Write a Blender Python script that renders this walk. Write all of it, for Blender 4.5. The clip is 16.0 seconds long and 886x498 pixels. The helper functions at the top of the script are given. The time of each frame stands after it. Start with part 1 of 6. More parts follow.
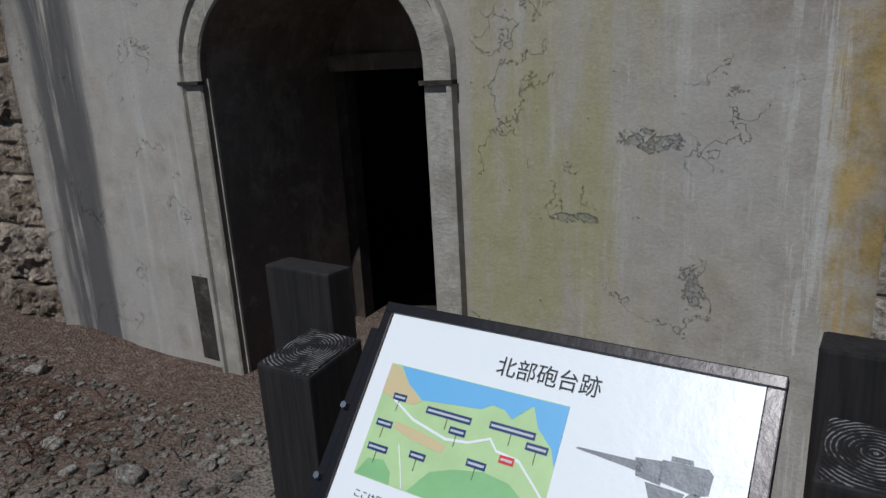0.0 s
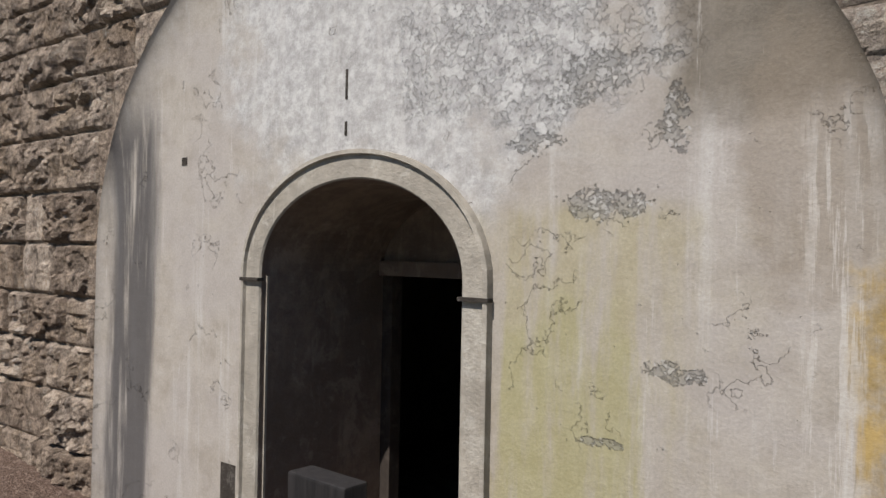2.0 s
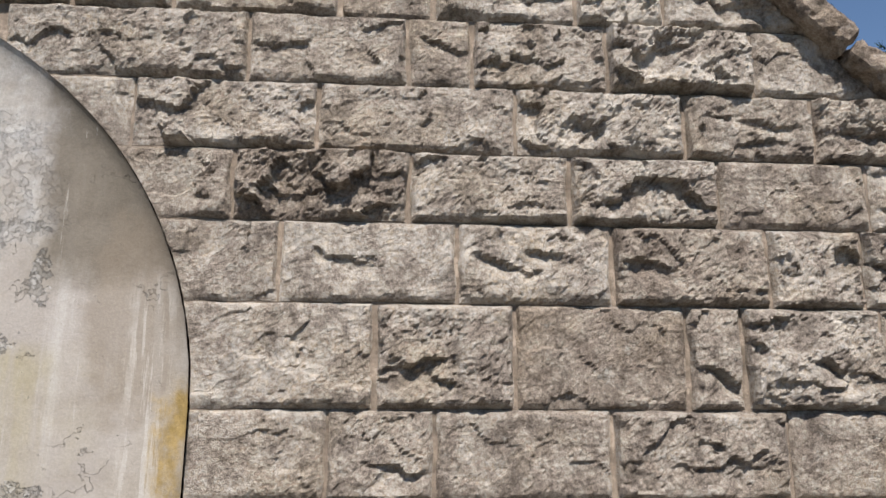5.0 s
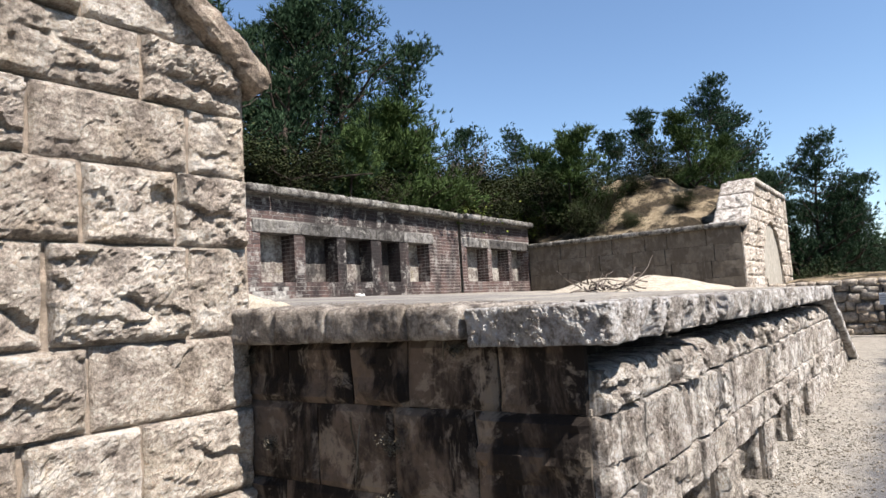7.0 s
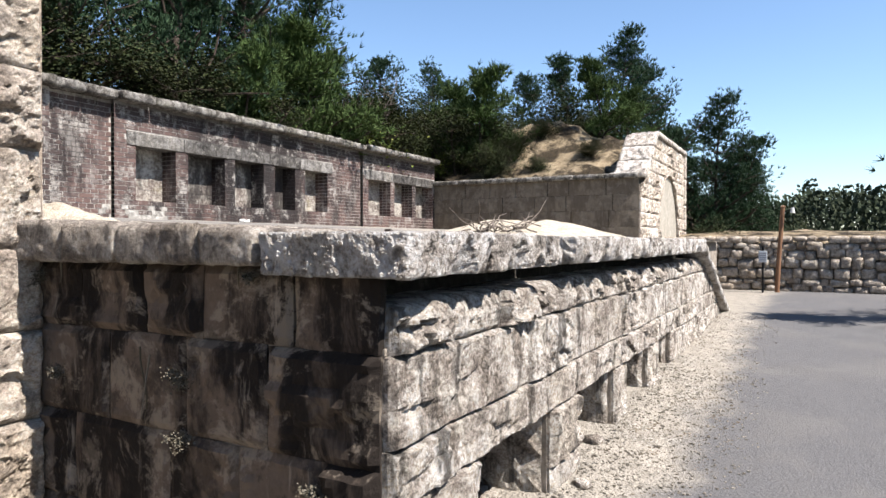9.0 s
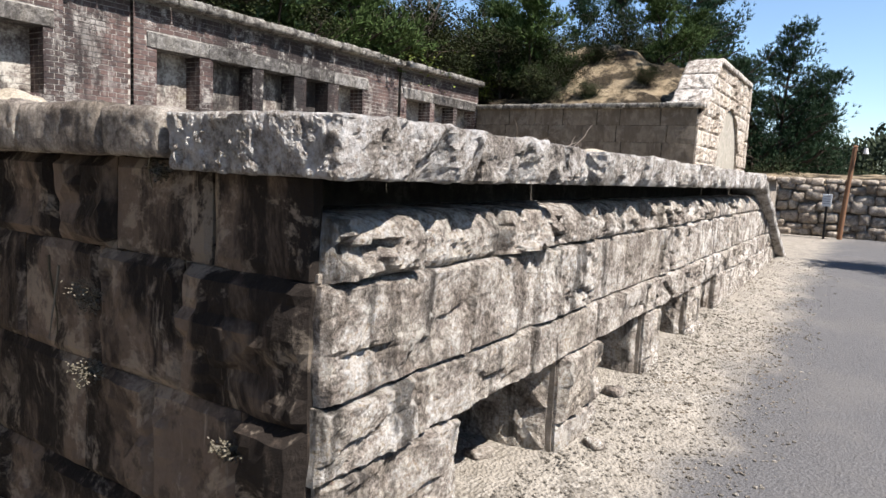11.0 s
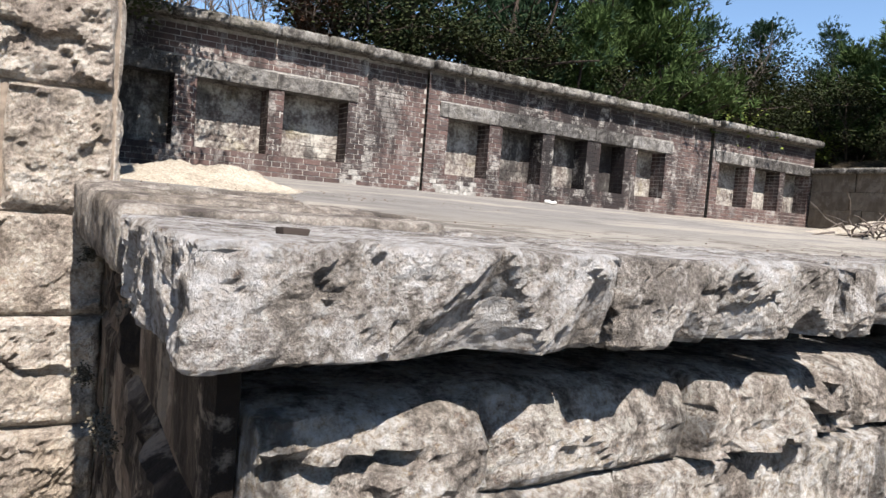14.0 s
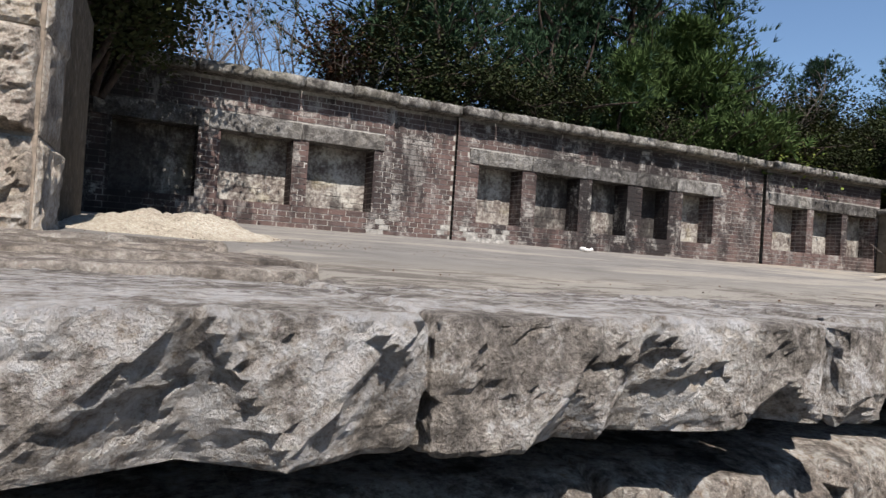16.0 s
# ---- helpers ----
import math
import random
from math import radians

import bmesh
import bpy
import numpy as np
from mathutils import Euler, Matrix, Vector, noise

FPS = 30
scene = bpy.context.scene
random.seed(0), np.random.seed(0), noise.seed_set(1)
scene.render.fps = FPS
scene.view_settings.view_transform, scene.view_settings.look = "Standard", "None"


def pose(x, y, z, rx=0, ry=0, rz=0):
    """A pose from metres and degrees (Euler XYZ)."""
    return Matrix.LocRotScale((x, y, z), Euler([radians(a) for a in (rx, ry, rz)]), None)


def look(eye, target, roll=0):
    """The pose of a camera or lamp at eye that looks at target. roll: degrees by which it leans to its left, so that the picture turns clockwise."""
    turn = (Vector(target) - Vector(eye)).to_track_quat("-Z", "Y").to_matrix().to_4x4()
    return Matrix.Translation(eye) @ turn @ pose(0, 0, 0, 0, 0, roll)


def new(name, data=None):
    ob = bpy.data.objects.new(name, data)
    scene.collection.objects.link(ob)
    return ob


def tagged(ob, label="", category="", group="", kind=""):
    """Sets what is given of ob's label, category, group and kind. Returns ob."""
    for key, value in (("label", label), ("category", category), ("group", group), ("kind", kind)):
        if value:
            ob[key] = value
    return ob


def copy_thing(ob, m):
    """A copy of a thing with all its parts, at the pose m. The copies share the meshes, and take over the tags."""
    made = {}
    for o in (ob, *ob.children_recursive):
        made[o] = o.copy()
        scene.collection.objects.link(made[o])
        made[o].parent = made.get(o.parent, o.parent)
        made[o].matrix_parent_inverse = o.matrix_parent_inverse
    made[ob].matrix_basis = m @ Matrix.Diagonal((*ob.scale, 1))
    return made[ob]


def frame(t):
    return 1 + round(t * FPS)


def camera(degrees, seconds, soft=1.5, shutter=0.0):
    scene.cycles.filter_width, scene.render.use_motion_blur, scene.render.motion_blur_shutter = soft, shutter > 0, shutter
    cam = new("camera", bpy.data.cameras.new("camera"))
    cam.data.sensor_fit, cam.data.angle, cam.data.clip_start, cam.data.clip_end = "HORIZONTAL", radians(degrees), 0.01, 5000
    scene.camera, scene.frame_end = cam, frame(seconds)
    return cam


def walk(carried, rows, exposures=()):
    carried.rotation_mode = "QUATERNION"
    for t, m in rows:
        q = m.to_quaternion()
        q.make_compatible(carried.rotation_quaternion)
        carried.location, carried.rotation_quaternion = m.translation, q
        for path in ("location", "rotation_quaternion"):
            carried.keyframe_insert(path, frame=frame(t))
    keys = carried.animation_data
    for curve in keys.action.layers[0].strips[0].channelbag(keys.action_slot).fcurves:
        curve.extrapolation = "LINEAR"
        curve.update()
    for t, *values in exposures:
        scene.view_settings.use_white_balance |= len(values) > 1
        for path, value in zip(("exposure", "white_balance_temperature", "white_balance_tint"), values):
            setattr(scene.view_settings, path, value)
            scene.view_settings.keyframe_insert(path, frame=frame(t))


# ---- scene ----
cam = camera(65.9, 16.0)
PATH = [
    (0, (0.049, 0.061, 1.532), (-0.867, 1.752, 0.986), -3.1),
    (0.5, (0.084, 0.044, 1.554), (-0.936, 1.717, 1.152), -1.8),
    (1, (0.106, 0.024, 1.569), (-0.978, 1.684, 1.311), -0.7),
    (1.5, (0.124, 0.009, 1.596), (-0.95, 1.69, 1.463), 0.0),
    (2, (0.15, -0.017, 1.62), (-0.909, 1.679, 1.63), 1.1),
    (2.5, (0.176, -0.057, 1.655), (-0.854, 1.651, 1.803), 1.6),
    (3, (0.217, -0.179, 1.663), (-0.698, 1.569, 1.992), 2.4),
    (3.2, (0.246, -0.214, 1.653), (-0.628, 1.54, 2.055), 2.7),
    (5.3, (0.979, -0.783, 1.622), (1.486, 1.109, 2.027), -0.2),
    (5.5, (1.013, -0.813, 1.639), (1.685, 1.032, 2.017), -0.5),
    (6, (1.12, -0.831, 1.641), (2.224, 0.81, 1.94), -1.7),
    (6.5, (1.201, -0.798, 1.649), (2.603, 0.608, 1.891), -3.1),
    (7, (1.248, -0.827, 1.633), (2.888, 0.305, 1.803), -3.4),
    (7.5, (1.344, -0.91, 1.619), (3.023, 0.173, 1.704), -2.7),
    (8, (1.465, -1.015, 1.59), (3.179, 0.016, 1.619), -1.7),
    (8.2, (1.509, -1.036, 1.598), (3.258, -0.067, 1.605), -1.2),
    (10.3, (2.108, -1.011, 1.498), (3.865, -0.06, 1.4), 1.9),
    (10.5, (2.174, -1.004, 1.482), (3.919, -0.037, 1.335), 2.2),
    (11, (2.379, -0.937, 1.499), (4.069, 0.109, 1.271), 2.7),
    (11.5, (2.567, -0.943, 1.511), (4.111, 0.317, 1.342), 1.8),
    (12, (2.761, -0.996, 1.549), (4.173, 0.416, 1.444), 2.6),
    (12.5, (2.911, -0.922, 1.579), (4.268, 0.543, 1.472), 4.1),
    (13, (3.086, -0.796, 1.625), (4.393, 0.713, 1.515), 4.4),
    (13.5, (3.257, -0.735, 1.649), (4.463, 0.856, 1.538), 4.0),
    (14, (3.42, -0.71, 1.675), (4.468, 0.989, 1.564), 4.5),
    (14.5, (3.524, -0.625, 1.696), (4.531, 1.099, 1.58), 4.8),
    (15, (3.629, -0.555, 1.712), (4.569, 1.211, 1.68), 4.0),
    (15.5, (3.795, -0.52, 1.706), (4.597, 1.312, 1.743), 3.7),
    (16, (3.927, -0.576, 1.687), (4.822, 1.213, 1.711), 3.7),
]
EXPOSURES = [(0.0, -0.52, 5750, 5.0), (0.5, -0.07, 5938, 6.2), (1.0, 0.08, 6125, 7.5), (1.5, 0.33, 6312, 8.8), (2.0, 0.41, 6500, 10.0), (3.0, 0.76, 6500, 10.0), (5.5, 0.7, 6500, 10.0), (6.0, 0.84, 6500, 10.0), (7.0, 1.34, 6500, 10.0), (8.0, 1.63, 6500, 10.0), (10.5, 1.38, 6500, 10.0), (12.5, 1.46, 6500, 10.0), (14.5, 1.33, 6500, 10.0), (15.0, 1.09, 6500, 10.0), (15.5, 1.13, 6500, 10.0), (16.0, 0.94, 6500, 10.0)]
HUB, GROW = Vector((1.465, -1.015, 1.59)), 1.05
FIRST = Matrix.Translation(HUB) @ Matrix.Scale(GROW, 4) @ Matrix.Translation(-HUB)
PATH = [(t, FIRST @ Vector(eye), FIRST @ Vector(target), roll) if t < 9 else (t, eye, target, roll) for t, eye, target, roll in PATH]
walk(cam, [(t, look(eye, target, roll)) for t, eye, target, roll in PATH], EXPOSURES)

# ---- world, sun ----
SUN_EL, SUN_AZ = radians(54), radians(3.5)
world = bpy.data.worlds.new("sky")
scene.world = world
world.use_nodes = True
wn = world.node_tree.nodes
sky = wn.new("ShaderNodeTexSky")
sky.sky_type, sky.sun_disc = "NISHITA", False
sky.sun_elevation, sky.sun_rotation = SUN_EL, math.pi + SUN_AZ
sky.air_density, sky.dust_density, sky.ozone_density = 1.0, 0.1, 3.6
wn["Background"].inputs[1].default_value = 0.074
world.node_tree.links.new(sky.outputs[0], wn["Background"].inputs[0])
sun = new("sun", bpy.data.lights.new("sun", "SUN"))
sun.data.energy, sun.data.angle, sun.data.color = 5.0, radians(0.53), (1.0, 0.94, 0.89)
to_sun = Vector((-math.sin(SUN_AZ) * math.cos(SUN_EL), -math.cos(SUN_AZ) * math.cos(SUN_EL), math.sin(SUN_EL)))
sun.matrix_world = Matrix.Translation((0, -20, 30)) @ to_sun.to_track_quat("Z", "Y").to_matrix().to_4x4()


# ---- materials ----
# even factor on all base colours, for darker shadows against the sky
TONE_SCALE = 0.72


class Mat:
    """A node material with short helpers."""

    def __init__(self, name, rough=0.9, metal=0.0, spec=0.3):
        self.m = bpy.data.materials.new(name)
        self.m.use_nodes = True
        self.n, self.l = self.m.node_tree.nodes, self.m.node_tree.links
        self.b = self.n["Principled BSDF"]
        self.b.inputs["Roughness"].default_value = rough
        self.b.inputs["Metallic"].default_value = metal
        self.b.inputs["Specular IOR Level"].default_value = spec
        self.co = self.n.new("ShaderNodeTexCoord").outputs["Object"]
        self.geo = self.n.new("ShaderNodeNewGeometry")
        self.pos = self.geo.outputs["Position"]
        self.rnd = self.n.new("ShaderNodeObjectInfo").outputs["Random"]
        self.island = self.geo.outputs["Random Per Island"]

    def put(self, sock, v):
        if isinstance(v, (int, float)):
            sock.default_value = v
        elif isinstance(v, tuple):
            sock.default_value = (*v, 1.0) if len(v) == 3 and len(sock.default_value) == 4 else v
        else:
            self.l.new(v, sock)

    def math(self, op, a, b=0.0, clamp=False):
        q = self.n.new("ShaderNodeMath")
        q.operation, q.use_clamp = op, clamp
        self.put(q.inputs[0], a), self.put(q.inputs[1], b)
        return q.outputs[0]

    def scaled(self, v, sc):
        q = self.n.new("ShaderNodeMapping")
        self.put(q.inputs["Vector"], v)
        q.inputs["Scale"].default_value = sc
        return q.outputs[0]

    def shifted(self, v, rnd, k=37.0):
        q = self.n.new("ShaderNodeVectorMath")
        q.operation = "ADD"
        self.put(q.inputs[0], v)
        self.put(q.inputs[1], self.math("MULTIPLY", rnd, k))
        return q.outputs[0]

    def noise(self, v, scale, detail=5, rough=0.6, dist=0.0):
        q = self.n.new("ShaderNodeTexNoise")
        self.put(q.inputs["Vector"], v)
        q.inputs["Scale"].default_value, q.inputs["Detail"].default_value = scale, detail
        q.inputs["Roughness"].default_value, q.inputs["Distortion"].default_value = rough, dist
        return q.outputs[0]

    def voronoi(self, v, scale, feature="F1", out="Distance"):
        q = self.n.new("ShaderNodeTexVoronoi")
        q.feature = feature
        self.put(q.inputs["Vector"], v)
        q.inputs["Scale"].default_value = scale
        return q.outputs[out]

    def ramp(self, v, stops):
        q = self.n.new("ShaderNodeValToRGB")
        self.put(q.inputs[0], v)
        e = q.color_ramp.elements
        while len(e) < len(stops):
            e.new(0.5)
        for el, (p, c) in zip(e, stops):
            el.position = p
            el.color = (c, c, c, 1) if isinstance(c, (int, float)) else (*c, 1)
        return q.outputs[0]

    def step(self, v, lo, hi):
        q = self.n.new("ShaderNodeMapRange")
        q.interpolation_type = "SMOOTHSTEP"
        self.put(q.inputs["Value"], v)
        q.inputs["From Min"].default_value, q.inputs["From Max"].default_value = lo, hi
        return q.outputs[0]

    def mix(self, f, a, b, kind="MIX"):
        q = self.n.new("ShaderNodeMix")
        q.data_type, q.blend_type = "RGBA", kind
        self.put(q.inputs[0], f), self.put(q.inputs[6], a), self.put(q.inputs[7], b)
        return q.outputs[2]

    def axes(self, v):
        q = self.n.new("ShaderNodeSeparateXYZ")
        self.put(q.inputs[0], v)
        return q.outputs

    def bump(self, h, dist=0.01, strength=1.0):
        q = self.n.new("ShaderNodeBump")
        q.inputs["Distance"].default_value, q.inputs["Strength"].default_value = dist, strength
        self.put(q.inputs["Height"], h)
        self.l.new(q.outputs[0], self.b.inputs["Normal"])

    def colour(self, c):
        """Sets the base colour; every tone below is scaled down evenly, to cut bounced light and deepen shadows."""
        self.put(self.b.inputs["Base Color"], self.mix(1.0, c, (TONE_SCALE, TONE_SCALE, TONE_SCALE), "MULTIPLY"))
        return self.m

    def blob(self, u, v, cu, cv, ru, rv, warp, k=0.9, soft=0.25):
        """A stain of uneven outline round (cu, cv), of half sizes ru and rv."""
        a = self.math("DIVIDE", self.math("SUBTRACT", u, cu), ru)
        b = self.math("DIVIDE", self.math("SUBTRACT", v, cv), rv)
        d = self.math("ADD", self.math("MULTIPLY", a, a), self.math("MULTIPLY", b, b))
        d = self.math("ADD", d, self.math("MULTIPLY", self.math("SUBTRACT", warp, 0.5), k * 4))
        return self.math("SUBTRACT", 1.0, self.step(d, 1.0 - soft, 1.0 + soft))

    def band(self, v, lo, hi, soft):
        """1 between lo and hi."""
        return self.math("MULTIPLY", self.step(v, lo - soft, lo + soft), self.math("SUBTRACT", 1.0, self.step(v, hi - soft, hi + soft)))


def granite(name, light, dark, warm, stain=0.35, fine=0.012, vary=0.45, lime=0.55, litter=0.0, speck=0.4):
    """Weathered granite: crystals, warm iron patches, lime bloom, dark run-off, loose litter on flat tops."""
    m = Mat(name, 0.94, spec=0.18)
    v = m.shifted(m.pos, m.rnd)
    big, mid, fin = m.noise(v, 2.2, 6, 0.65), m.noise(v, 7, 10, 0.76, 0.3), m.noise(v, 52, 6, 0.75)
    deep = tuple(0.55 * a for a in dark)
    half = tuple(0.5 * (a + b) for a, b in zip(light, dark))
    c = m.ramp(mid, [(0.34, deep), (0.44, dark), (0.53, half), (0.64, light)])
    c = m.mix(m.math("MULTIPLY", m.step(big, 0.48, 0.66), 0.8), c, m.mix(m.step(mid, 0.4, 0.6), tuple(0.5 * a for a in warm), warm))
    c = m.mix(m.math("MULTIPLY", m.rnd, vary), c, m.mix(1.0, c, (0.5, 0.45, 0.41), "MULTIPLY"))
    c = m.mix(speck, c, m.ramp(fin, [(0.34, 0.08), (0.5, 0.52), (0.66, 0.97)]), "OVERLAY")
    grain = m.noise(m.pos, 170, 3, 0.7)
    c = m.mix(0.3, c, m.ramp(grain, [(0.3, 0.1), (0.5, 0.5), (0.7, 0.95)]), "OVERLAY")
    run = m.noise(m.scaled(v, (7, 7, 0.9)), 1.0, 5, 0.6)
    c = m.mix(m.math("MULTIPLY", m.step(run, 0.53, 0.66), stain), c, (0.035, 0.032, 0.03))
    bloom = m.math("MULTIPLY", m.step(m.noise(v, 5, 10, 0.82), 0.57, 0.64), lime)
    c = m.mix(bloom, c, (0.70, 0.66, 0.58))
    if litter:
        up = m.axes(m.geo.outputs["True Normal"])[2]
        bits = m.step(m.noise(m.scaled(m.pos, (9, 26, 12)), 1.0, 7, 0.7), 0.52, 0.57)
        bits = m.math("MULTIPLY", bits, m.math("MULTIPLY", m.step(up, 0.6, 0.95), m.step(m.axes(m.pos)[1], 0.12, 0.45)))
        c = m.mix(m.math("MULTIPLY", bits, litter), c, (0.17, 0.14, 0.125))
    h = m.math("ADD", m.math("MULTIPLY", m.noise(v, 16, 9, 0.78), 0.9), m.math("ADD", m.math("MULTIPLY", fin, 0.5), m.math("MULTIPLY", grain, 0.2)))
    m.bump(h, fine * 2.7)
    return m.colour(c)


def mortar(name, base):
    m = Mat(name, 0.95, spec=0.15)
    n = m.noise(m.pos, 14, 7, 0.7)
    c = m.ramp(n, [(0.3, tuple(0.45 * q for q in base)), (0.55, base), (0.75, tuple(min(0.75, 1.3 * q) for q in base))])
    c = m.mix(m.math("MULTIPLY", m.step(m.noise(m.pos, 7, 9, 0.8), 0.54, 0.62), 0.6), c, tuple(min(0.72, 1.55 * q + 0.06) for q in base))
    m.bump(m.noise(m.pos, 40, 7, 0.75), 0.012)
    return m.colour(c)


def plaster_mat():
    """Cement plaster of the arch panel, in the panel's own x and z: flaking lime above, a brown damp field, algae, run-off."""
    m = Mat("weathered_plaster", 0.92, spec=0.2)
    x, y, z = m.axes(m.co)
    n1, n2 = m.noise(m.co, 1.3, 7, 0.62, 0.3), m.noise(m.co, 6, 8, 0.7)
    n3, n4 = m.noise(m.co, 3.2, 6, 0.62), m.noise(m.co, 17, 8, 0.74)
    run = m.noise(m.scaled(m.co, (9, 9, 0.7)), 1.0, 6, 0.65)
    fine_run = m.noise(m.scaled(m.co, (26, 26, 1.6)), 1.0, 6, 0.7)
    c = m.ramp(n2, [(0.28, (0.32, 0.28, 0.23)), (0.5, (0.43, 0.39, 0.335)), (0.72, (0.50, 0.46, 0.405))])
    c = m.mix(m.math("MULTIPLY", m.step(n1, 0.42, 0.62), 0.6), c, (0.44, 0.405, 0.375))
    # bluish lime skin over the upper middle, flaking in small scabs
    lime = m.blob(x, z, -5.25, 2.75, 1.15, 0.95, n3, 0.7, 0.5)
    c = m.mix(m.math("MULTIPLY", lime, 0.75), c, m.ramp(n4, [(0.36, (0.36, 0.355, 0.35)), (0.5, (0.50, 0.50, 0.49)), (0.62, (0.68, 0.68, 0.66))]))
    scab = m.math("MULTIPLY", m.blob(x, z, -4.62, 2.5, 0.62, 0.42, n3, 0.8, 0.4), m.step(m.noise(m.co, 21, 9, 0.76), 0.49, 0.53))
    c = m.mix(m.math("MULTIPLY", scab, 0.3), c, (0.29, 0.285, 0.28))
    c = m.mix(m.math("MULTIPLY", m.step(run, 0.53, 0.7), 0.5), c, (0.60, 0.58, 0.545))
    c = m.mix(m.math("MULTIPLY", m.step(fine_run, 0.62, 0.7), 0.4), c, (0.62, 0.60, 0.57))
    # brown damp field under the haunch, with a straight west edge and pale drips
    edge = m.math("ADD", z, m.math("MULTIPLY", m.math("SUBTRACT", n3, 0.5), 0.5))
    damp = m.math("MULTIPLY", m.step(m.math("ADD", x, m.math("MULTIPLY", m.math("SUBTRACT", n3, 0.5), 0.35)), -4.12, -3.98), m.step(edge, 2.02, 2.2))
    c = m.mix(m.math("MULTIPLY", damp, 0.86), c, m.ramp(n2, [(0.3, (0.15, 0.128, 0.098)), (0.7, (0.22, 0.19, 0.15))]))
    c = m.mix(m.math("MULTIPLY", damp, m.step(fine_run, 0.64, 0.7)), c, (0.46, 0.43, 0.38))
    stain = m.blob(x, z, -3.62, 1.95, 0.22, 0.4, n3, 0.9, 0.4)
    c = m.mix(m.math("MULTIPLY", stain, 0.5), c, (0.27, 0.22, 0.165))
    # yellow algae low beside the doorway, in upright bars
    bars = m.step(m.noise(m.scaled(m.co, (6, 6, 0.8)), 1.0, 6, 0.66), 0.40, 0.58)
    alg = m.math("MULTIPLY", m.band(m.math("ADD", x, m.math("MULTIPLY", m.math("SUBTRACT", n3, 0.5), 0.8)), -4.88, -3.95, 0.28), m.math("SUBTRACT", 1.0, m.step(m.math("ADD", z, m.math("MULTIPLY", n2, 0.1)), 1.78, 1.9)))
    alg = m.math("MULTIPLY", alg, m.math("ADD", 0.25, m.math("MULTIPLY", bars, 0.75)))
    c = m.mix(m.math("MULTIPLY", alg, 0.5), c, m.mix(m.step(n4, 0.4, 0.6), (0.36, 0.31, 0.13), (0.44, 0.39, 0.20)))
    green = m.math("MULTIPLY", m.blob(x, z, -4.45, 1.0, 0.35, 0.5, n3, 0.9, 0.5), bars)
    c = m.mix(m.math("MULTIPLY", green, 0.35), c, (0.34, 0.33, 0.12))
    # ochre seep and white drips along the east edge
    ochre = m.math("MULTIPLY", m.step(m.math("ADD", x, m.math("MULTIPLY", m.math("SUBTRACT", run, 0.5), 0.5)), -3.52, -3.44), m.math("SUBTRACT", 1.0, m.step(m.math("ADD", z, m.math("MULTIPLY", n2, 0.2)), 1.68, 1.82)))
    c = m.mix(m.math("MULTIPLY", ochre, m.math("MULTIPLY", m.step(n3, 0.38, 0.58), 0.85)), c, m.ramp(n2, [(0.35, (0.27, 0.18, 0.04)), (0.6, (0.50, 0.34, 0.10))]))
    drip = m.math("MULTIPLY", m.band(m.math("ADD", x, m.math("MULTIPLY", m.math("SUBTRACT", n3, 0.5), 0.3)), -3.62, -3.46, 0.05), m.math("MULTIPLY", m.step(fine_run, 0.5, 0.56), m.math("SUBTRACT", 1.0, m.step(z, 1.95, 2.15))))
    c = m.mix(m.math("MULTIPLY", drip, 0.5), c, (0.64, 0.61, 0.56))
    # two soot-dark run-off strips along the west edge
    wob = m.math("MULTIPLY", m.math("SUBTRACT", m.noise(m.scaled(m.co, (4, 4, 0.5)), 1.0, 4), 0.5), 0.35)
    soot = m.math("MULTIPLY", m.band(m.math("ADD", x, wob), -7.6, -7.16, 0.07), m.step(run, 0.3, 0.5))
    soot = m.math("MULTIPLY", soot, m.math("SUBTRACT", 1.0, m.step(z, 2.2, 2.7)))
    c = m.mix(m.math("MULTIPLY", soot, 0.9), c, (0.085, 0.08, 0.08))
    # pits, hair cracks and places where the skin has come off
    pit = m.step(m.noise(m.co, 24, 6, 0.75), 0.67, 0.71)
    c = m.mix(m.math("MULTIPLY", pit, 0.55), c, (0.15, 0.135, 0.115))
    crack = m.math("SUBTRACT", 1.0, m.step(m.math("ABSOLUTE", m.math("SUBTRACT", m.noise(m.co, 2.6, 9, 0.62), 0.5)), 0.0, 0.004))
    crack = m.math("MULTIPLY", crack, m.step(m.noise(m.co, 1.9, 3), 0.54, 0.62))
    c = m.mix(m.math("MULTIPLY", crack, 0.28), c, (0.16, 0.14, 0.12))
    spall = m.blob(x, z, -4.29, 2.29, 0.12, 0.06, n4, 3.5, 0.4)
    for cu, cv, ru, rv in ((-4.56, 2.05, 0.1, 0.05), (-4.4, 2.2, 0.14, 0.035), (-4.25, 1.8, 0.17, 0.06), (-4.02, 2.08, 0.05, 0.12), (-4.06, 2.31, 0.05, 0.03), (-4.03, 1.23, 0.11, 0.035), (-4.3, 0.95, 0.1, 0.02), (-3.86, 0.75, 0.035, 0.08)):
        spall = m.math("MAXIMUM", spall, m.blob(x, z, cu, cv, 0.8 * ru, 0.75 * rv, n4, 3.5, 0.4))
    ragged = m.math("MULTIPLY", spall, m.step(m.noise(m.co, 30, 7, 0.75), 0.44, 0.5))
    c = m.mix(m.math("MULTIPLY", ragged, 0.42), c, (0.23, 0.23, 0.215))
    c = m.mix(m.math("MULTIPLY", m.math("SUBTRACT", spall, ragged, True), 0.5), c, (0.55, 0.545, 0.52))
    grain = m.noise(m.co, 90, 4, 0.7)
    c = m.mix(0.16, c, m.ramp(grain, [(0.3, 0.2), (0.5, 0.5), (0.7, 0.85)]), "OVERLAY")
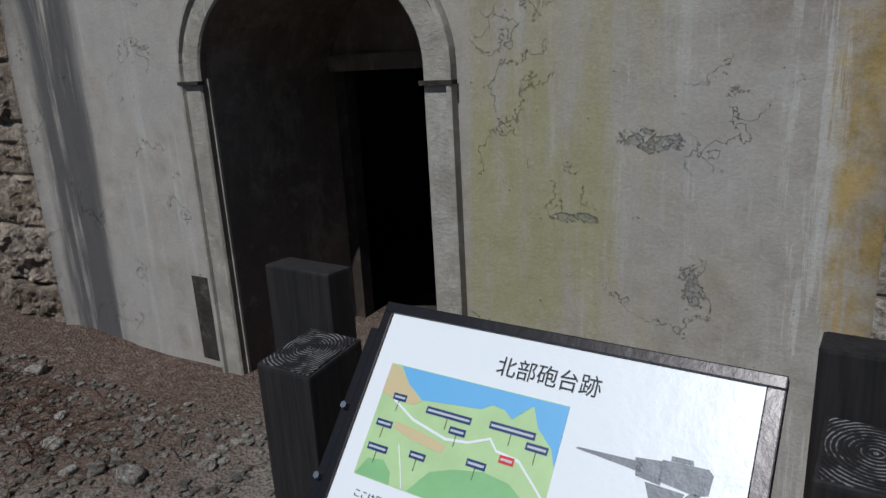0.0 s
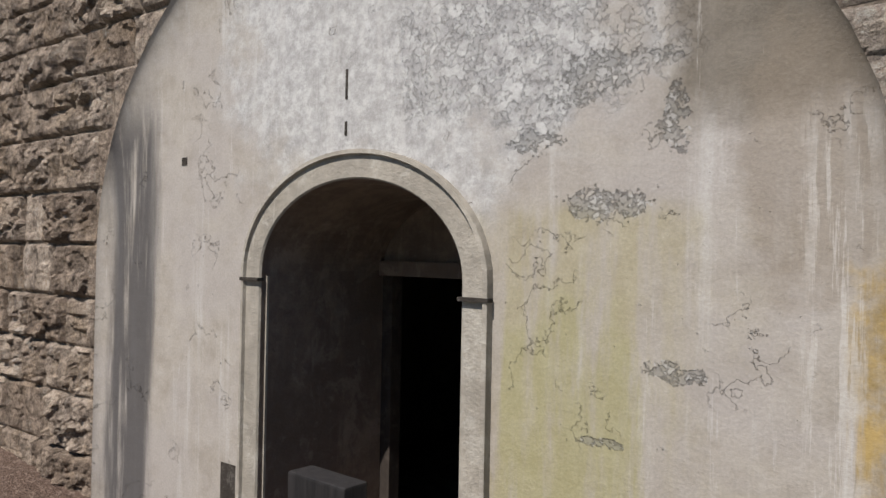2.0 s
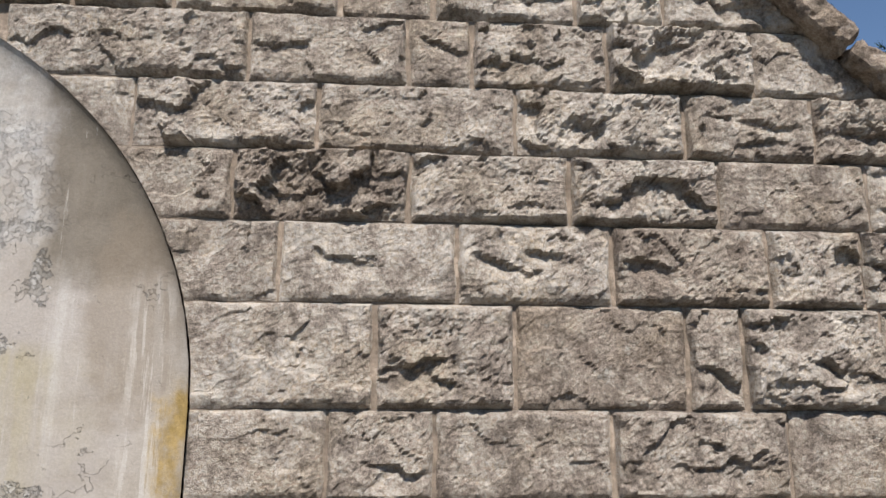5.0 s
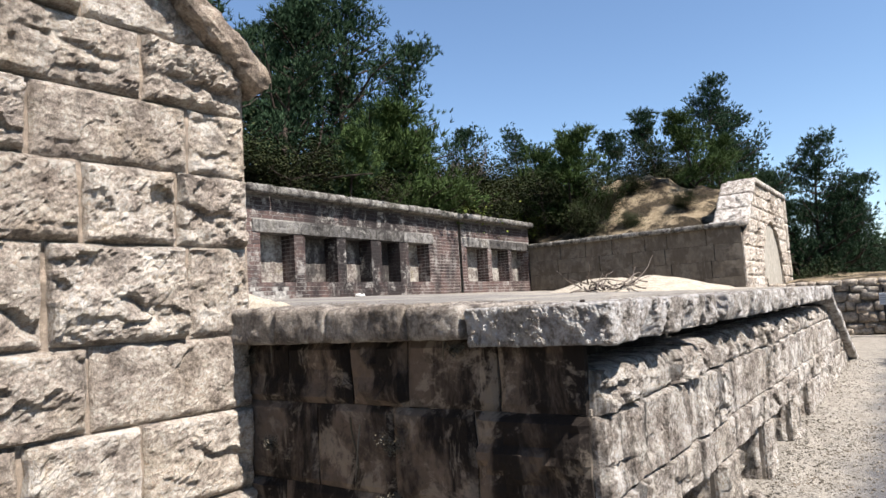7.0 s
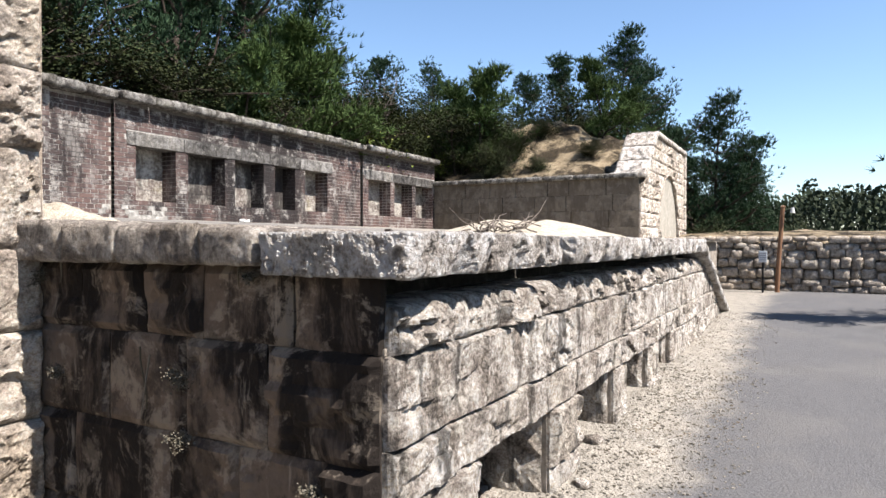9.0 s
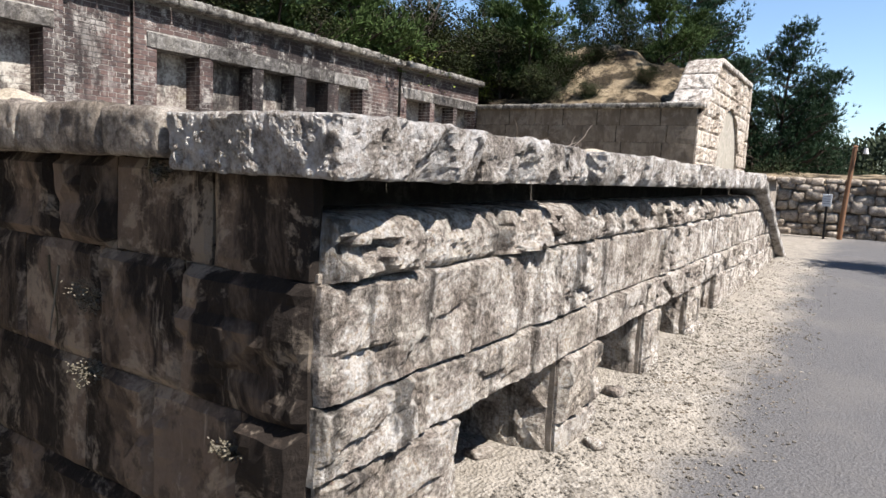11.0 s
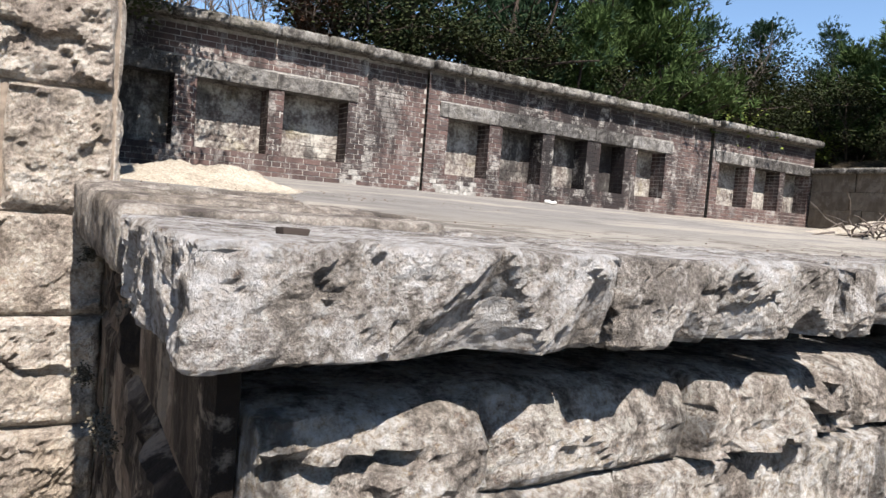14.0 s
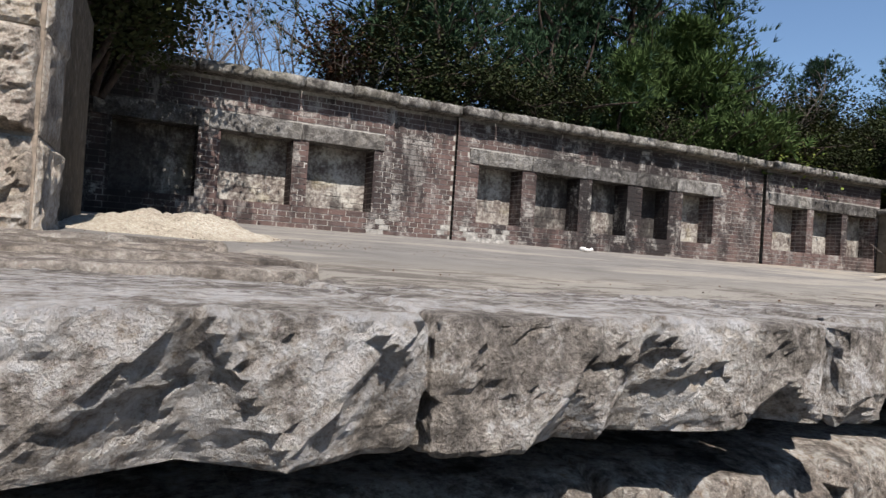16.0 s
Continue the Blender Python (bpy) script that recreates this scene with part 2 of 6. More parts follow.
    h = m.math("SUBTRACT", m.math("ADD", m.math("MULTIPLY", n2, 0.6), m.math("MULTIPLY", grain, 0.15)), m.math("MULTIPLY", m.math("MAXIMUM", m.math("MAXIMUM", pit, m.math("MAXIMUM", ragged, m.math("MULTIPLY", scab, 0.4))), crack), 0.6))
    m.bump(h, 0.009)
    return m.colour(c)


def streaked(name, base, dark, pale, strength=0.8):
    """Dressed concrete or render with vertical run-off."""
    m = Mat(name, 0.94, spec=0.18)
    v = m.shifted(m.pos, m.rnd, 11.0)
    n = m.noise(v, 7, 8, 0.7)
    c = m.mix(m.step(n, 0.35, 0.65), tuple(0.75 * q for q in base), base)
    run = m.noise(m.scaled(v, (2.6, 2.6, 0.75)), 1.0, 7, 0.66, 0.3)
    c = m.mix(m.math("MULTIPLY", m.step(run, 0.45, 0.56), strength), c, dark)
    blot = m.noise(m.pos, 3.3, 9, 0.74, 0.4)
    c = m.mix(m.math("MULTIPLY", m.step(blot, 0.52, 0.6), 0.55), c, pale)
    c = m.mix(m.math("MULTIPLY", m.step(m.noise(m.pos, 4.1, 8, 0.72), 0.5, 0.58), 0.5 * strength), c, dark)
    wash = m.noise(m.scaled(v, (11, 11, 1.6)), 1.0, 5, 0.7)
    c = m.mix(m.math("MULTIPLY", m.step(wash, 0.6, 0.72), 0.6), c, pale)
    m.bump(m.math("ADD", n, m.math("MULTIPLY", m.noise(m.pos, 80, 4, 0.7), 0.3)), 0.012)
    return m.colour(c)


def grime_and_shade(m, c):
    """Black soot and damp over the middle bay; painted shade on the wall's west end and below the coping."""
    x, y, z = m.axes(m.pos)
    n = m.noise(m.scaled(m.pos, (1.9, 1.9, 0.8)), 1.0, 7, 0.7)
    mid = m.math("MULTIPLY", m.step(x, 9.2, 10.0), m.math("SUBTRACT", 1.0, m.step(x, 12.4, 13.2)))
    # soot in the middle bay; west end darkened as tree shade
    g = m.math("MULTIPLY", m.math("MAXIMUM", mid, m.math("SUBTRACT", 1.0, m.step(x, 4.5, 5.1))), m.step(n, 0.33, 0.5))
    g = m.math("MAXIMUM", g, m.math("MULTIPLY", m.step(n, 0.51, 0.62), 0.75))
    # dark band along the top, painted as the coping's shadow
    crown = m.math("MULTIPLY", m.step(m.math("ADD", z, m.math("MULTIPLY", n, 0.7)), 3.6, 3.85), m.step(x, 7.0, 9.0))
    g = m.math("MAXIMUM", g, m.math("MULTIPLY", crown, 0.8))
    return m.mix(m.math("MULTIPLY", g, 0.88), c, (0.024, 0.021, 0.021))


def brick_mortar():
    m = Mat("pale_brick_mortar", 0.95, spec=0.15)
    n = m.noise(m.pos, 14, 7, 0.7)
    c = m.ramp(n, [(0.3, (0.2, 0.185, 0.165)), (0.5, (0.46, 0.43, 0.385)), (0.7, (0.58, 0.55, 0.5))])
    m.bump(m.noise(m.pos, 70, 5, 0.7), 0.006)
    return m.colour(grime_and_shade(m, c))


def brick_mat(name, wash=0.0):
    m = Mat(name, 0.9, spec=0.2)
    v = m.pos
    key = m.math("FRACT", m.math("ADD", m.rnd, m.island))
    c = m.ramp(key, [(0.0, (0.066, 0.043, 0.04)), (0.35, (0.105, 0.066, 0.06)), (0.7, (0.14, 0.086, 0.075)), (1.0, (0.09, 0.065, 0.062))])
    c = m.mix(m.math("MULTIPLY", m.noise(v, 30, 5, 0.7), 0.4), c, (0.2, 0.15, 0.13))
    soot = m.step(m.noise(m.scaled(v, (1.1, 1.1, 0.55)), 1.0, 6, 0.65), 0.47, 0.62)
    c = m.mix(m.math("MULTIPLY", soot, 0.75), c, (0.03, 0.026, 0.026))
    c = grime_and_shade(m, c)
    drip = m.step(m.noise(m.scaled(v, (4.2, 4.2, 1.1)), 1.0, 8, 0.78), 0.55, 0.64)
    c = m.mix(m.math("MULTIPLY", drip, 0.45), c, (0.38, 0.355, 0.325))
    salt = m.step(m.noise(v, 3.2, 9, 0.82), 0.52 - wash, 0.62 - wash)
    c = m.mix(m.math("MULTIPLY", salt, 0.7), c, (0.46, 0.43, 0.39))
    m.bump(m.noise(v, 45, 6, 0.7), 0.008)
    return m.colour(c)


def whitewash_mat():
    """Lime-washed brick in the niche backs, flaking to brick and grey."""
    m = Mat("flaking_limewash", 0.92, spec=0.15)
    n = m.math("ADD", m.math("MULTIPLY", m.noise(m.pos, 3.0, 8, 0.75), 0.55), m.math("MULTIPLY", m.noise(m.pos, 22, 7, 0.75), 0.45))
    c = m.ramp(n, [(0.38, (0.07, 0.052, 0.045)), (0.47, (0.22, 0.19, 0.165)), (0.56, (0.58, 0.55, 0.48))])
    c = m.mix(m.math("MULTIPLY", m.step(m.noise(m.pos, 1.7, 4), 0.55, 0.66), 0.22), c, (0.36, 0.31, 0.12))
    c = m.mix(m.math("MULTIPLY", m.island, 0.3), c, (0.14, 0.10, 0.09))
    m.bump(m.noise(m.pos, 40, 5, 0.7), 0.008)
    return m.colour(grime_and_shade(m, c))


def ground_mat():
    """Asphalt lane, loose gravel verge by the masonry, brown earth by the arch."""
    m = Mat("road_and_verge", 0.95, spec=0.2)
    x, y, z = m.axes(m.pos)
    wob = m.math("MULTIPLY", m.math("SUBTRACT", m.noise(m.pos, 1.4, 7, 0.7), 0.5), 1.1)
    grain, chips = m.noise(m.pos, 120, 4, 0.7), m.voronoi(m.pos, 55)
    asp = m.mix(m.step(grain, 0.35, 0.7), (0.085, 0.083, 0.085), (0.19, 0.185, 0.185))
    asp = m.mix(m.math("MULTIPLY", m.step(m.noise(m.pos, 0.9, 6), 0.45, 0.65), 0.5), asp, (0.17, 0.16, 0.15))
    cell = m.voronoi(m.pos, 48, out="Color")
    grav = m.ramp(m.axes(cell)[0], [(0.0, (0.13, 0.115, 0.095)), (0.5, (0.26, 0.235, 0.20)), (1.0, (0.50, 0.465, 0.41))])
    sand = m.ramp(m.noise(m.pos, 9, 8, 0.7), [(0.3, (0.23, 0.205, 0.17)), (0.7, (0.45, 0.41, 0.35))])
    grav = m.mix(m.step(m.noise(m.pos, 2.1, 6, 0.65), 0.34, 0.5), grav, sand)
    soil = m.ramp(m.noise(m.pos, 22, 8, 0.75), [(0.3, (0.06, 0.038, 0.028)), (0.52, (0.16, 0.108, 0.082)), (0.72, (0.33, 0.26, 0.21))])
    lane = m.step(m.math("ADD", y, wob), -0.12, -0.55)
    lane = m.math("MULTIPLY", lane, m.step(m.math("ADD", x, wob), -0.6, 0.8))
    far_ = m.math("MULTIPLY", m.step(x, 18.2, 19.0), m.step(y, -0.9, 0.2))
    c = m.mix(m.math("MULTIPLY", lane, m.math("SUBTRACT", 1.0, far_)), grav, asp)
    c = m.mix(m.math("MULTIPLY", m.math("SUBTRACT", 1.0, m.step(m.math("ADD", x, wob), -2.9, -0.9)), m.step(m.math("ADD", y, wob), 0.95, 1.75)), c, soil)
    c = m.mix(m.step(m.math("ABSOLUTE", m.math("SUBTRACT", y, -1.5)), 14, 24), c, (0.06, 0.075, 0.035))
    h = m.math("ADD", m.math("MULTIPLY", chips, m.math("SUBTRACT", 1.0, m.math("MULTIPLY", lane, 0.6))), m.math("MULTIPLY", grain, 0.5))
    m.bump(h, 0.014)
    return m.colour(c)


def earth_mat():
    m = Mat("sandy_earth_and_litter", 0.96, spec=0.15)
    x, y, z = m.axes(m.pos)
    n = m.noise(m.pos, 5, 9, 0.72)
    sand = m.ramp(n, [(0.3, (0.24, 0.18, 0.11)), (0.6, (0.44, 0.35, 0.23))])
    litter = m.ramp(m.noise(m.pos, 11, 8, 0.75), [(0.3, (0.02, 0.017, 0.012)), (0.6, (0.07, 0.052, 0.032)), (0.8, (0.08, 0.085, 0.035))])
    bare = m.math("MULTIPLY", m.math("MULTIPLY", m.step(x, 17.5, 18.6), m.math("SUBTRACT", 1.0, m.step(y, 6.6, 9.0))), m.step(m.noise(m.pos, 1.1, 7, 0.68), 0.44, 0.58))
    c = m.mix(bare, litter, sand)
    m.bump(m.noise(m.pos, 9, 9, 0.75), 0.12)
    return m.colour(c)


def floor_mat():
    m = Mat("worn_concrete", 0.93, spec=0.2)
    x, y, z = m.axes(m.pos)
    n = m.noise(m.pos, 4, 9, 0.72)
    c = m.ramp(n, [(0.3, (0.15, 0.138, 0.127)), (0.5, (0.225, 0.21, 0.192)), (0.7, (0.30, 0.28, 0.25))])
    edge = m.math("SUBTRACT", 1.0, m.step(m.math("ADD", y, m.math("MULTIPLY", n, 1.6)), 1.5, 3.2))
    c = m.mix(m.math("MULTIPLY", edge, 0.7), c, (0.42, 0.385, 0.325))
    sand = m.math("MULTIPLY", m.step(x, 9, 15), m.step(m.noise(m.pos, 1.2, 7, 0.65), 0.42, 0.55))
    c = m.mix(m.math("MULTIPLY", sand, 0.8), c, (0.45, 0.385, 0.29))
    leaf = m.step(m.noise(m.scaled(m.pos, (3, 9, 3)), 2.0, 9, 0.8), 0.63, 0.68)
    c = m.mix(m.math("MULTIPLY", leaf, 0.8), c, (0.075, 0.058, 0.045))
    drift = m.math("MULTIPLY", m.step(m.noise(m.scaled(m.pos, (0.45, 1.6, 1)), 1.0, 6, 0.62), 0.5, 0.6), 0.5)
    c = m.mix(drift, c, m.ramp(m.noise(m.pos, 26, 6, 0.7), [(0.3, (0.36, 0.315, 0.25)), (0.7, (0.60, 0.545, 0.46))]))
    near = m.math("SUBTRACT", 1.0, m.step(m.math("ADD", y, m.math("MULTIPLY", n, 1.2)), 1.7, 2.6))
    bits = m.math("MULTIPLY", near, m.step(m.noise(m.scaled(m.pos, (3.5, 9, 4)), 1.0, 8, 0.74), 0.48, 0.55))
    c = m.mix(m.math("MULTIPLY", bits, 0.8), c, (0.12, 0.10, 0.085))
    m.bump(m.noise(m.pos, 30, 7, 0.75), 0.018)
    return m.colour(c)


def wood_mat(name, a, b, along=2):
    m = Mat(name, 0.72, spec=0.35)
    sc = [60, 60, 60]
    sc[along] = 3
    g = m.noise(m.scaled(m.co, tuple(sc)), 1.0, 5, 0.65, 0.4)
    c = m.ramp(g, [(0.35, a), (0.68, b)])
    scr = m.step(m.noise(m.scaled(m.co, tuple(q * 0.9 + 4 for q in sc)), 1.3, 4, 0.8), 0.7, 0.76)
    c = m.mix(m.math("MULTIPLY", scr, 0.35), c, (0.22, 0.2, 0.19))
    m.bump(g, 0.003)
    return m.colour(c)


def plain(name, c, rough=0.6, metal=0.0, var=0.12, scale=12.0, spec=0.4):
    m = Mat(name, rough, metal, spec)
    n = m.noise(m.co, scale, 6, 0.65)
    m.bump(n, 0.0015)
    return m.colour(m.mix(n, tuple(q * (1 - var) for q in c), tuple(min(1.0, q * (1 + var)) for q in c)))


def leaf_mat(name, a, b, c3):
    m = Mat(name, 0.8, spec=0.12)
    key = m.math("FRACT", m.math("ADD", m.island, m.rnd))
    c = m.ramp(key, [(0.0, a), (0.55, b), (1.0, c3)])
    clump = m.noise(m.pos, 0.8, 4)
    c = m.mix(m.math("MULTIPLY", m.step(clump, 0.4, 0.65), 0.5), c, tuple(1.5 * q for q in b))
    return m.colour(c)


def bark_mat(name, a, b):
    m = Mat(name, 0.92, spec=0.15)
    g = m.noise(m.scaled(m.pos, (14, 14, 3)), 1.0, 7, 0.7)
    m.bump(g, 0.02)
    return m.colour(m.ramp(g, [(0.35, a), (0.65, b)]))


M_STONE = granite("granite_rock_face", (1.0, 0.915, 0.79), (0.49, 0.42, 0.355), (0.74, 0.625, 0.49), 0.2, 0.014, 0.7, 0.8, 0.0, 0.5)
M_STONE_LOW = granite("granite_bleached", (1.0, 0.94, 0.85), (0.36, 0.31, 0.265), (0.80, 0.72, 0.61), 0.78, 0.017, 0.45, 0.9, 0.0, 0.8)
M_STONE_BROWN = granite("granite_brown_weathered", (0.76, 0.63, 0.50), (0.30, 0.24, 0.19), (0.54, 0.42, 0.30), 0.3, 0.014, 0.7, 0.35)
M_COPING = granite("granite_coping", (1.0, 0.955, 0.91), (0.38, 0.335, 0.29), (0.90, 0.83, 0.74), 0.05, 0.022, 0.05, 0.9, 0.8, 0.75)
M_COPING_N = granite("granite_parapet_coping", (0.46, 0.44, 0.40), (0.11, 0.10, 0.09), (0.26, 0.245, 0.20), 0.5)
M_LINTEL_DARK = granite("sooty_lintel", (0.22, 0.21, 0.20), (0.06, 0.056, 0.052), (0.15, 0.14, 0.125), 0.7)
M_LINTEL = granite("granite_lintel", (0.40, 0.385, 0.36), (0.15, 0.14, 0.13), (0.27, 0.25, 0.22), 0.6)
M_FIELD = granite("fieldstone", (0.74, 0.65, 0.54), (0.32, 0.275, 0.225), (0.54, 0.44, 0.33), 0.1)
# stained coping, also darkened to carry the shade of its west faces
M_COPING_W = granite("granite_coping_stain_shade", (0.66, 0.59, 0.51), (0.26, 0.22, 0.185), (0.48, 0.41, 0.33), 0.4, 0.014, 0.3, 0.5, 0.8)
M_MORTAR = mortar("warm_mortar", (0.37, 0.30, 0.235))
M_MORTAR_GREY = mortar("grey_mortar", (0.33, 0.285, 0.235))
M_MORTAR_PALE = brick_mortar()
# for dark joints, and for shade painted in hollows and under the coping
M_JOINT_SHADE = mortar("dark_joint_and_shade", (0.07, 0.06, 0.05))
M_PLASTER = plaster_mat()
M_WHITE_OLD = mortar("old_white_render", (0.40, 0.38, 0.345))
M_TRIM = streaked("cement_trim", (0.47, 0.43, 0.36), (0.25, 0.22, 0.18), (0.56, 0.53, 0.46), 0.3)
# streaked render, with the west face's shade put into its base colour
M_WEST = streaked("shade_dark_render", (0.175, 0.132, 0.10), (0.013, 0.0098, 0.008), (0.36, 0.30, 0.235), 0.95)
M_EAST = streaked("grey_render_block", (0.24, 0.20, 0.155), (0.10, 0.08, 0.06), (0.29, 0.25, 0.205), 0.55)
# side wall tone, lowered to dark brown in place of shade
M_SIDE = mortar("side_shade_brown", (0.12, 0.095, 0.068))
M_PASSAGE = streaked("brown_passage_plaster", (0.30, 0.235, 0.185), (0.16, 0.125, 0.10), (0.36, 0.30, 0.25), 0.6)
# near-black tone that stands in for missing light in rooms and hollows
M_ROOM = streaked("unlit_interior", (0.09, 0.072, 0.058), (0.03, 0.025, 0.022), (0.12, 0.10, 0.08), 0.5)
M_BRICK = brick_mat("dark_red_brick")
M_WASH = whitewash_mat()
M_GROUND = ground_mat()
M_EARTH = earth_mat()
M_FLOOR = floor_mat()
M_WOOD = wood_mat("dark_stained_timber", (0.008, 0.007, 0.007), (0.03, 0.026, 0.025))


def end_grain(cx_, cy_):
    """Weathered end of a post: growth rings round its heart, pale where worn."""
    m = Mat("weathered_end_grain", 0.85, spec=0.2)
    x, y, z = m.axes(m.co)
    u, w = m.math("SUBTRACT", x, cx_), m.math("SUBTRACT", y, cy_)
    r = m.math("SQRT", m.math("ADD", m.math("MULTIPLY", u, u), m.math("MULTIPLY", w, w)))
    r = m.math("ADD", r, m.math("MULTIPLY", m.noise(m.co, 14, 4), 0.012))
    ring = m.step(m.math("SINE", m.math("MULTIPLY", r, 900.0)), -0.2, 0.9)
    worn = m.step(m.noise(m.co, 26, 6, 0.7), 0.42, 0.6)
    c = m.mix(m.math("MULTIPLY", ring, worn), (0.02, 0.018, 0.018), (0.26, 0.245, 0.235))
    m.bump(ring, 0.002)
    return m.colour(c)


M_POLE = wood_mat("orange_brown_timber", (0.16, 0.075, 0.035), (0.30, 0.16, 0.085))
M_FRAME = plain("dark_bronze_metal", (0.055, 0.05, 0.05), 0.32, 0.85)
M_BOLT = plain("zinc_bolt", (0.55, 0.55, 0.56), 0.35, 1.0)
M_WHITE = plain("white_sign_face", (0.97, 0.985, 1.0), 0.3, 0.0, 0.02)
M_INK = plain("black_ink", (0.012, 0.012, 0.014), 0.5, 0.0, 0.05)
M_SEA = plain("printed_sea_blue", (0.20, 0.52, 0.86), 0.4, 0.0, 0.05)
M_GRASS_P = plain("printed_light_green", (0.55, 0.74, 0.36), 0.4, 0.0, 0.2, 14)
M_HILL_P = plain("printed_deep_green", (0.30, 0.58, 0.25), 0.4, 0.0, 0.3, 9)
M_BEACH_P = plain("printed_beach", (0.72, 0.58, 0.32), 0.4, 0.0, 0.05)
M_TAG = plain("printed_navy", (0.03, 0.05, 0.17), 0.4, 0.0, 0.05)
M_RED = plain("printed_red", (0.72, 0.04, 0.04), 0.4, 0.0, 0.05)
M_GREYPRINT = plain("printed_grey", (0.22, 0.23, 0.25), 0.4, 0.0, 0.4, 60)
M_PALEPRINT = plain("printed_pale_grey", (0.62, 0.64, 0.66), 0.4, 0.0, 0.1)
M_IRON = plain("black_painted_metal", (0.012, 0.012, 0.013), 0.5, 0.6)
M_CAN = plain("scuffed_white_plastic", (0.75, 0.73, 0.69), 0.45, 0.0, 0.1)
M_PINE = leaf_mat("pine_needles", (0.015, 0.034, 0.017), (0.028, 0.056, 0.027), (0.052, 0.086, 0.04))
M_PINE_YOUNG = leaf_mat("young_pine_needles", (0.034, 0.058, 0.016), (0.052, 0.085, 0.024), (0.082, 0.118, 0.038))
M_BROAD = leaf_mat("broad_leaves", (0.014, 0.02, 0.008), (0.026, 0.034, 0.012), (0.052, 0.058, 0.019))
M_FRESH = leaf_mat("yellow_green_leaves", (0.06, 0.085, 0.02), (0.10, 0.13, 0.028), (0.17, 0.18, 0.04))
M_DEAD = leaf_mat("dead_brown_leaves", (0.05, 0.024, 0.014), (0.085, 0.042, 0.024), (0.13, 0.075, 0.045))
M_FARWOOD = leaf_mat("distant_woodland", (0.016, 0.024, 0.014), (0.027, 0.038, 0.02), (0.042, 0.052, 0.027))
M_BARK = bark_mat("pine_bark", (0.03, 0.022, 0.018), (0.10, 0.075, 0.06))
M_TWIG = bark_mat("grey_twigs", (0.10, 0.08, 0.065), (0.24, 0.20, 0.17))
M_TUFT = leaf_mat("pale_tuft_and_root", (0.08, 0.07, 0.048), (0.13, 0.115, 0.085), (0.19, 0.172, 0.14))


# ---- building helpers ----
def mesh_data(name, verts, faces, mats, smooth=False, slots=None):
    me = bpy.data.meshes.new(name)
    me.from_pydata([tuple(v) for v in verts], [], faces)
    for m in mats if isinstance(mats, (list, tuple)) else [mats]:
        me.materials.append(m)
    if slots is not None:
        me.polygons.foreach_set("material_index", slots)
    if smooth:
        me.polygons.foreach_set("use_smooth", [True] * len(me.polygons))
    me.update()
    return me


def solid(name, verts, faces, mats, parent=None, label="", smooth=False, slots=None, at=None):
    ob = new(name, mesh_data(name, verts, faces, mats, smooth, slots))
    if at is not None:
        ob.matrix_world = at
    if parent:
        ob.parent = parent
    if label:
        ob["label"] = label
    return ob


def part(name, bm, material, parent, label="", smooth=False):
    me = bpy.data.meshes.new(name)
    bm.to_mesh(me)
    bm.free()
    me.materials.append(material)
    if smooth:
        me.polygons.foreach_set("use_smooth", [True] * len(me.polygons))
    ob = new(name, me)
    ob.parent = parent
    if label:
        ob["label"] = label
    return ob


def empty(name, label, category, group="", kind="", at=None):
    ob = tagged(new(name), label, category, group, kind)
    ob.empty_display_size = 0.1
    if at is not None:
        ob.matrix_world = at
    return ob


BOXF = [(0, 3, 2, 1), (4, 5, 6, 7), (0, 1, 5, 4), (1, 2, 6, 5), (2, 3, 7, 6), (3, 0, 4, 7)]


def box_vf(x0, x1, y0, y1, z0, z1):
    return [(x0, y0, z0), (x1, y0, z0), (x1, y1, z0), (x0, y1, z0), (x0, y0, z1), (x1, y0, z1), (x1, y1, z1), (x0, y1, z1)], BOXF


def bev_box(x0, x1, y0, y1, z0, z1, bevel=0.006, seg=2):
    bm = bmesh.new()
    bmesh.ops.create_cube(bm, size=1.0, matrix=Matrix.Translation(((x0 + x1) / 2, (y0 + y1) / 2, (z0 + z1) / 2)) @ Matrix.Diagonal((x1 - x0, y1 - y0, z1 - z0, 1)))
    if bevel:
        bmesh.ops.bevel(bm, geom=bm.edges[:], offset=bevel, segments=seg, affect="EDGES", profile=0.7)
    return bm


def cyl_bm(r0, r1, h, seg=12, base=(0, 0, 0)):
    bm = bmesh.new()
    bmesh.ops.create_cone(bm, cap_ends=True, segments=seg, radius1=r0, radius2=r1, depth=h, matrix=Matrix.Translation((base[0], base[1], base[2] + h / 2)))
    return bm


def prism(profile, y0, y1):
    """A profile in x and z, drawn out from y0 to y1."""
    n = len(profile)
    v = [(x, y0, z) for x, z in profile] + [(x, y1, z) for x, z in profile]
    f = [tuple(range(n)), tuple(range(2 * n - 1, n - 1, -1))] + [(i, i + n, (i + 1) % n + n, (i + 1) % n) for i in range(n)]
    return v, f


def fbm(p, octaves=5):
    return noise.fractal(p, 0.75, 2.1, octaves)


def crag(p):
    """Height of a split stone surface: tilted, sharp-edged facets."""
    p = p + 0.35 * Vector((noise.noise(p * 1.7), noise.noise(p * 1.7 + Vector((9, 0, 0))), 0))
    q = noise.voronoi(p)[1][0]
    tilt = Vector((noise.noise(q * 5.3), noise.noise(q * 4.7 + Vector((3, 8, 1))), noise.noise(q * 6.1 + Vector((7, 2, 5)))))
    return 0.9 * noise.noise(q * 3.7 + Vector((1.3, 4.1, 2.2))) + 1.1 * (p - q).dot(tilt)


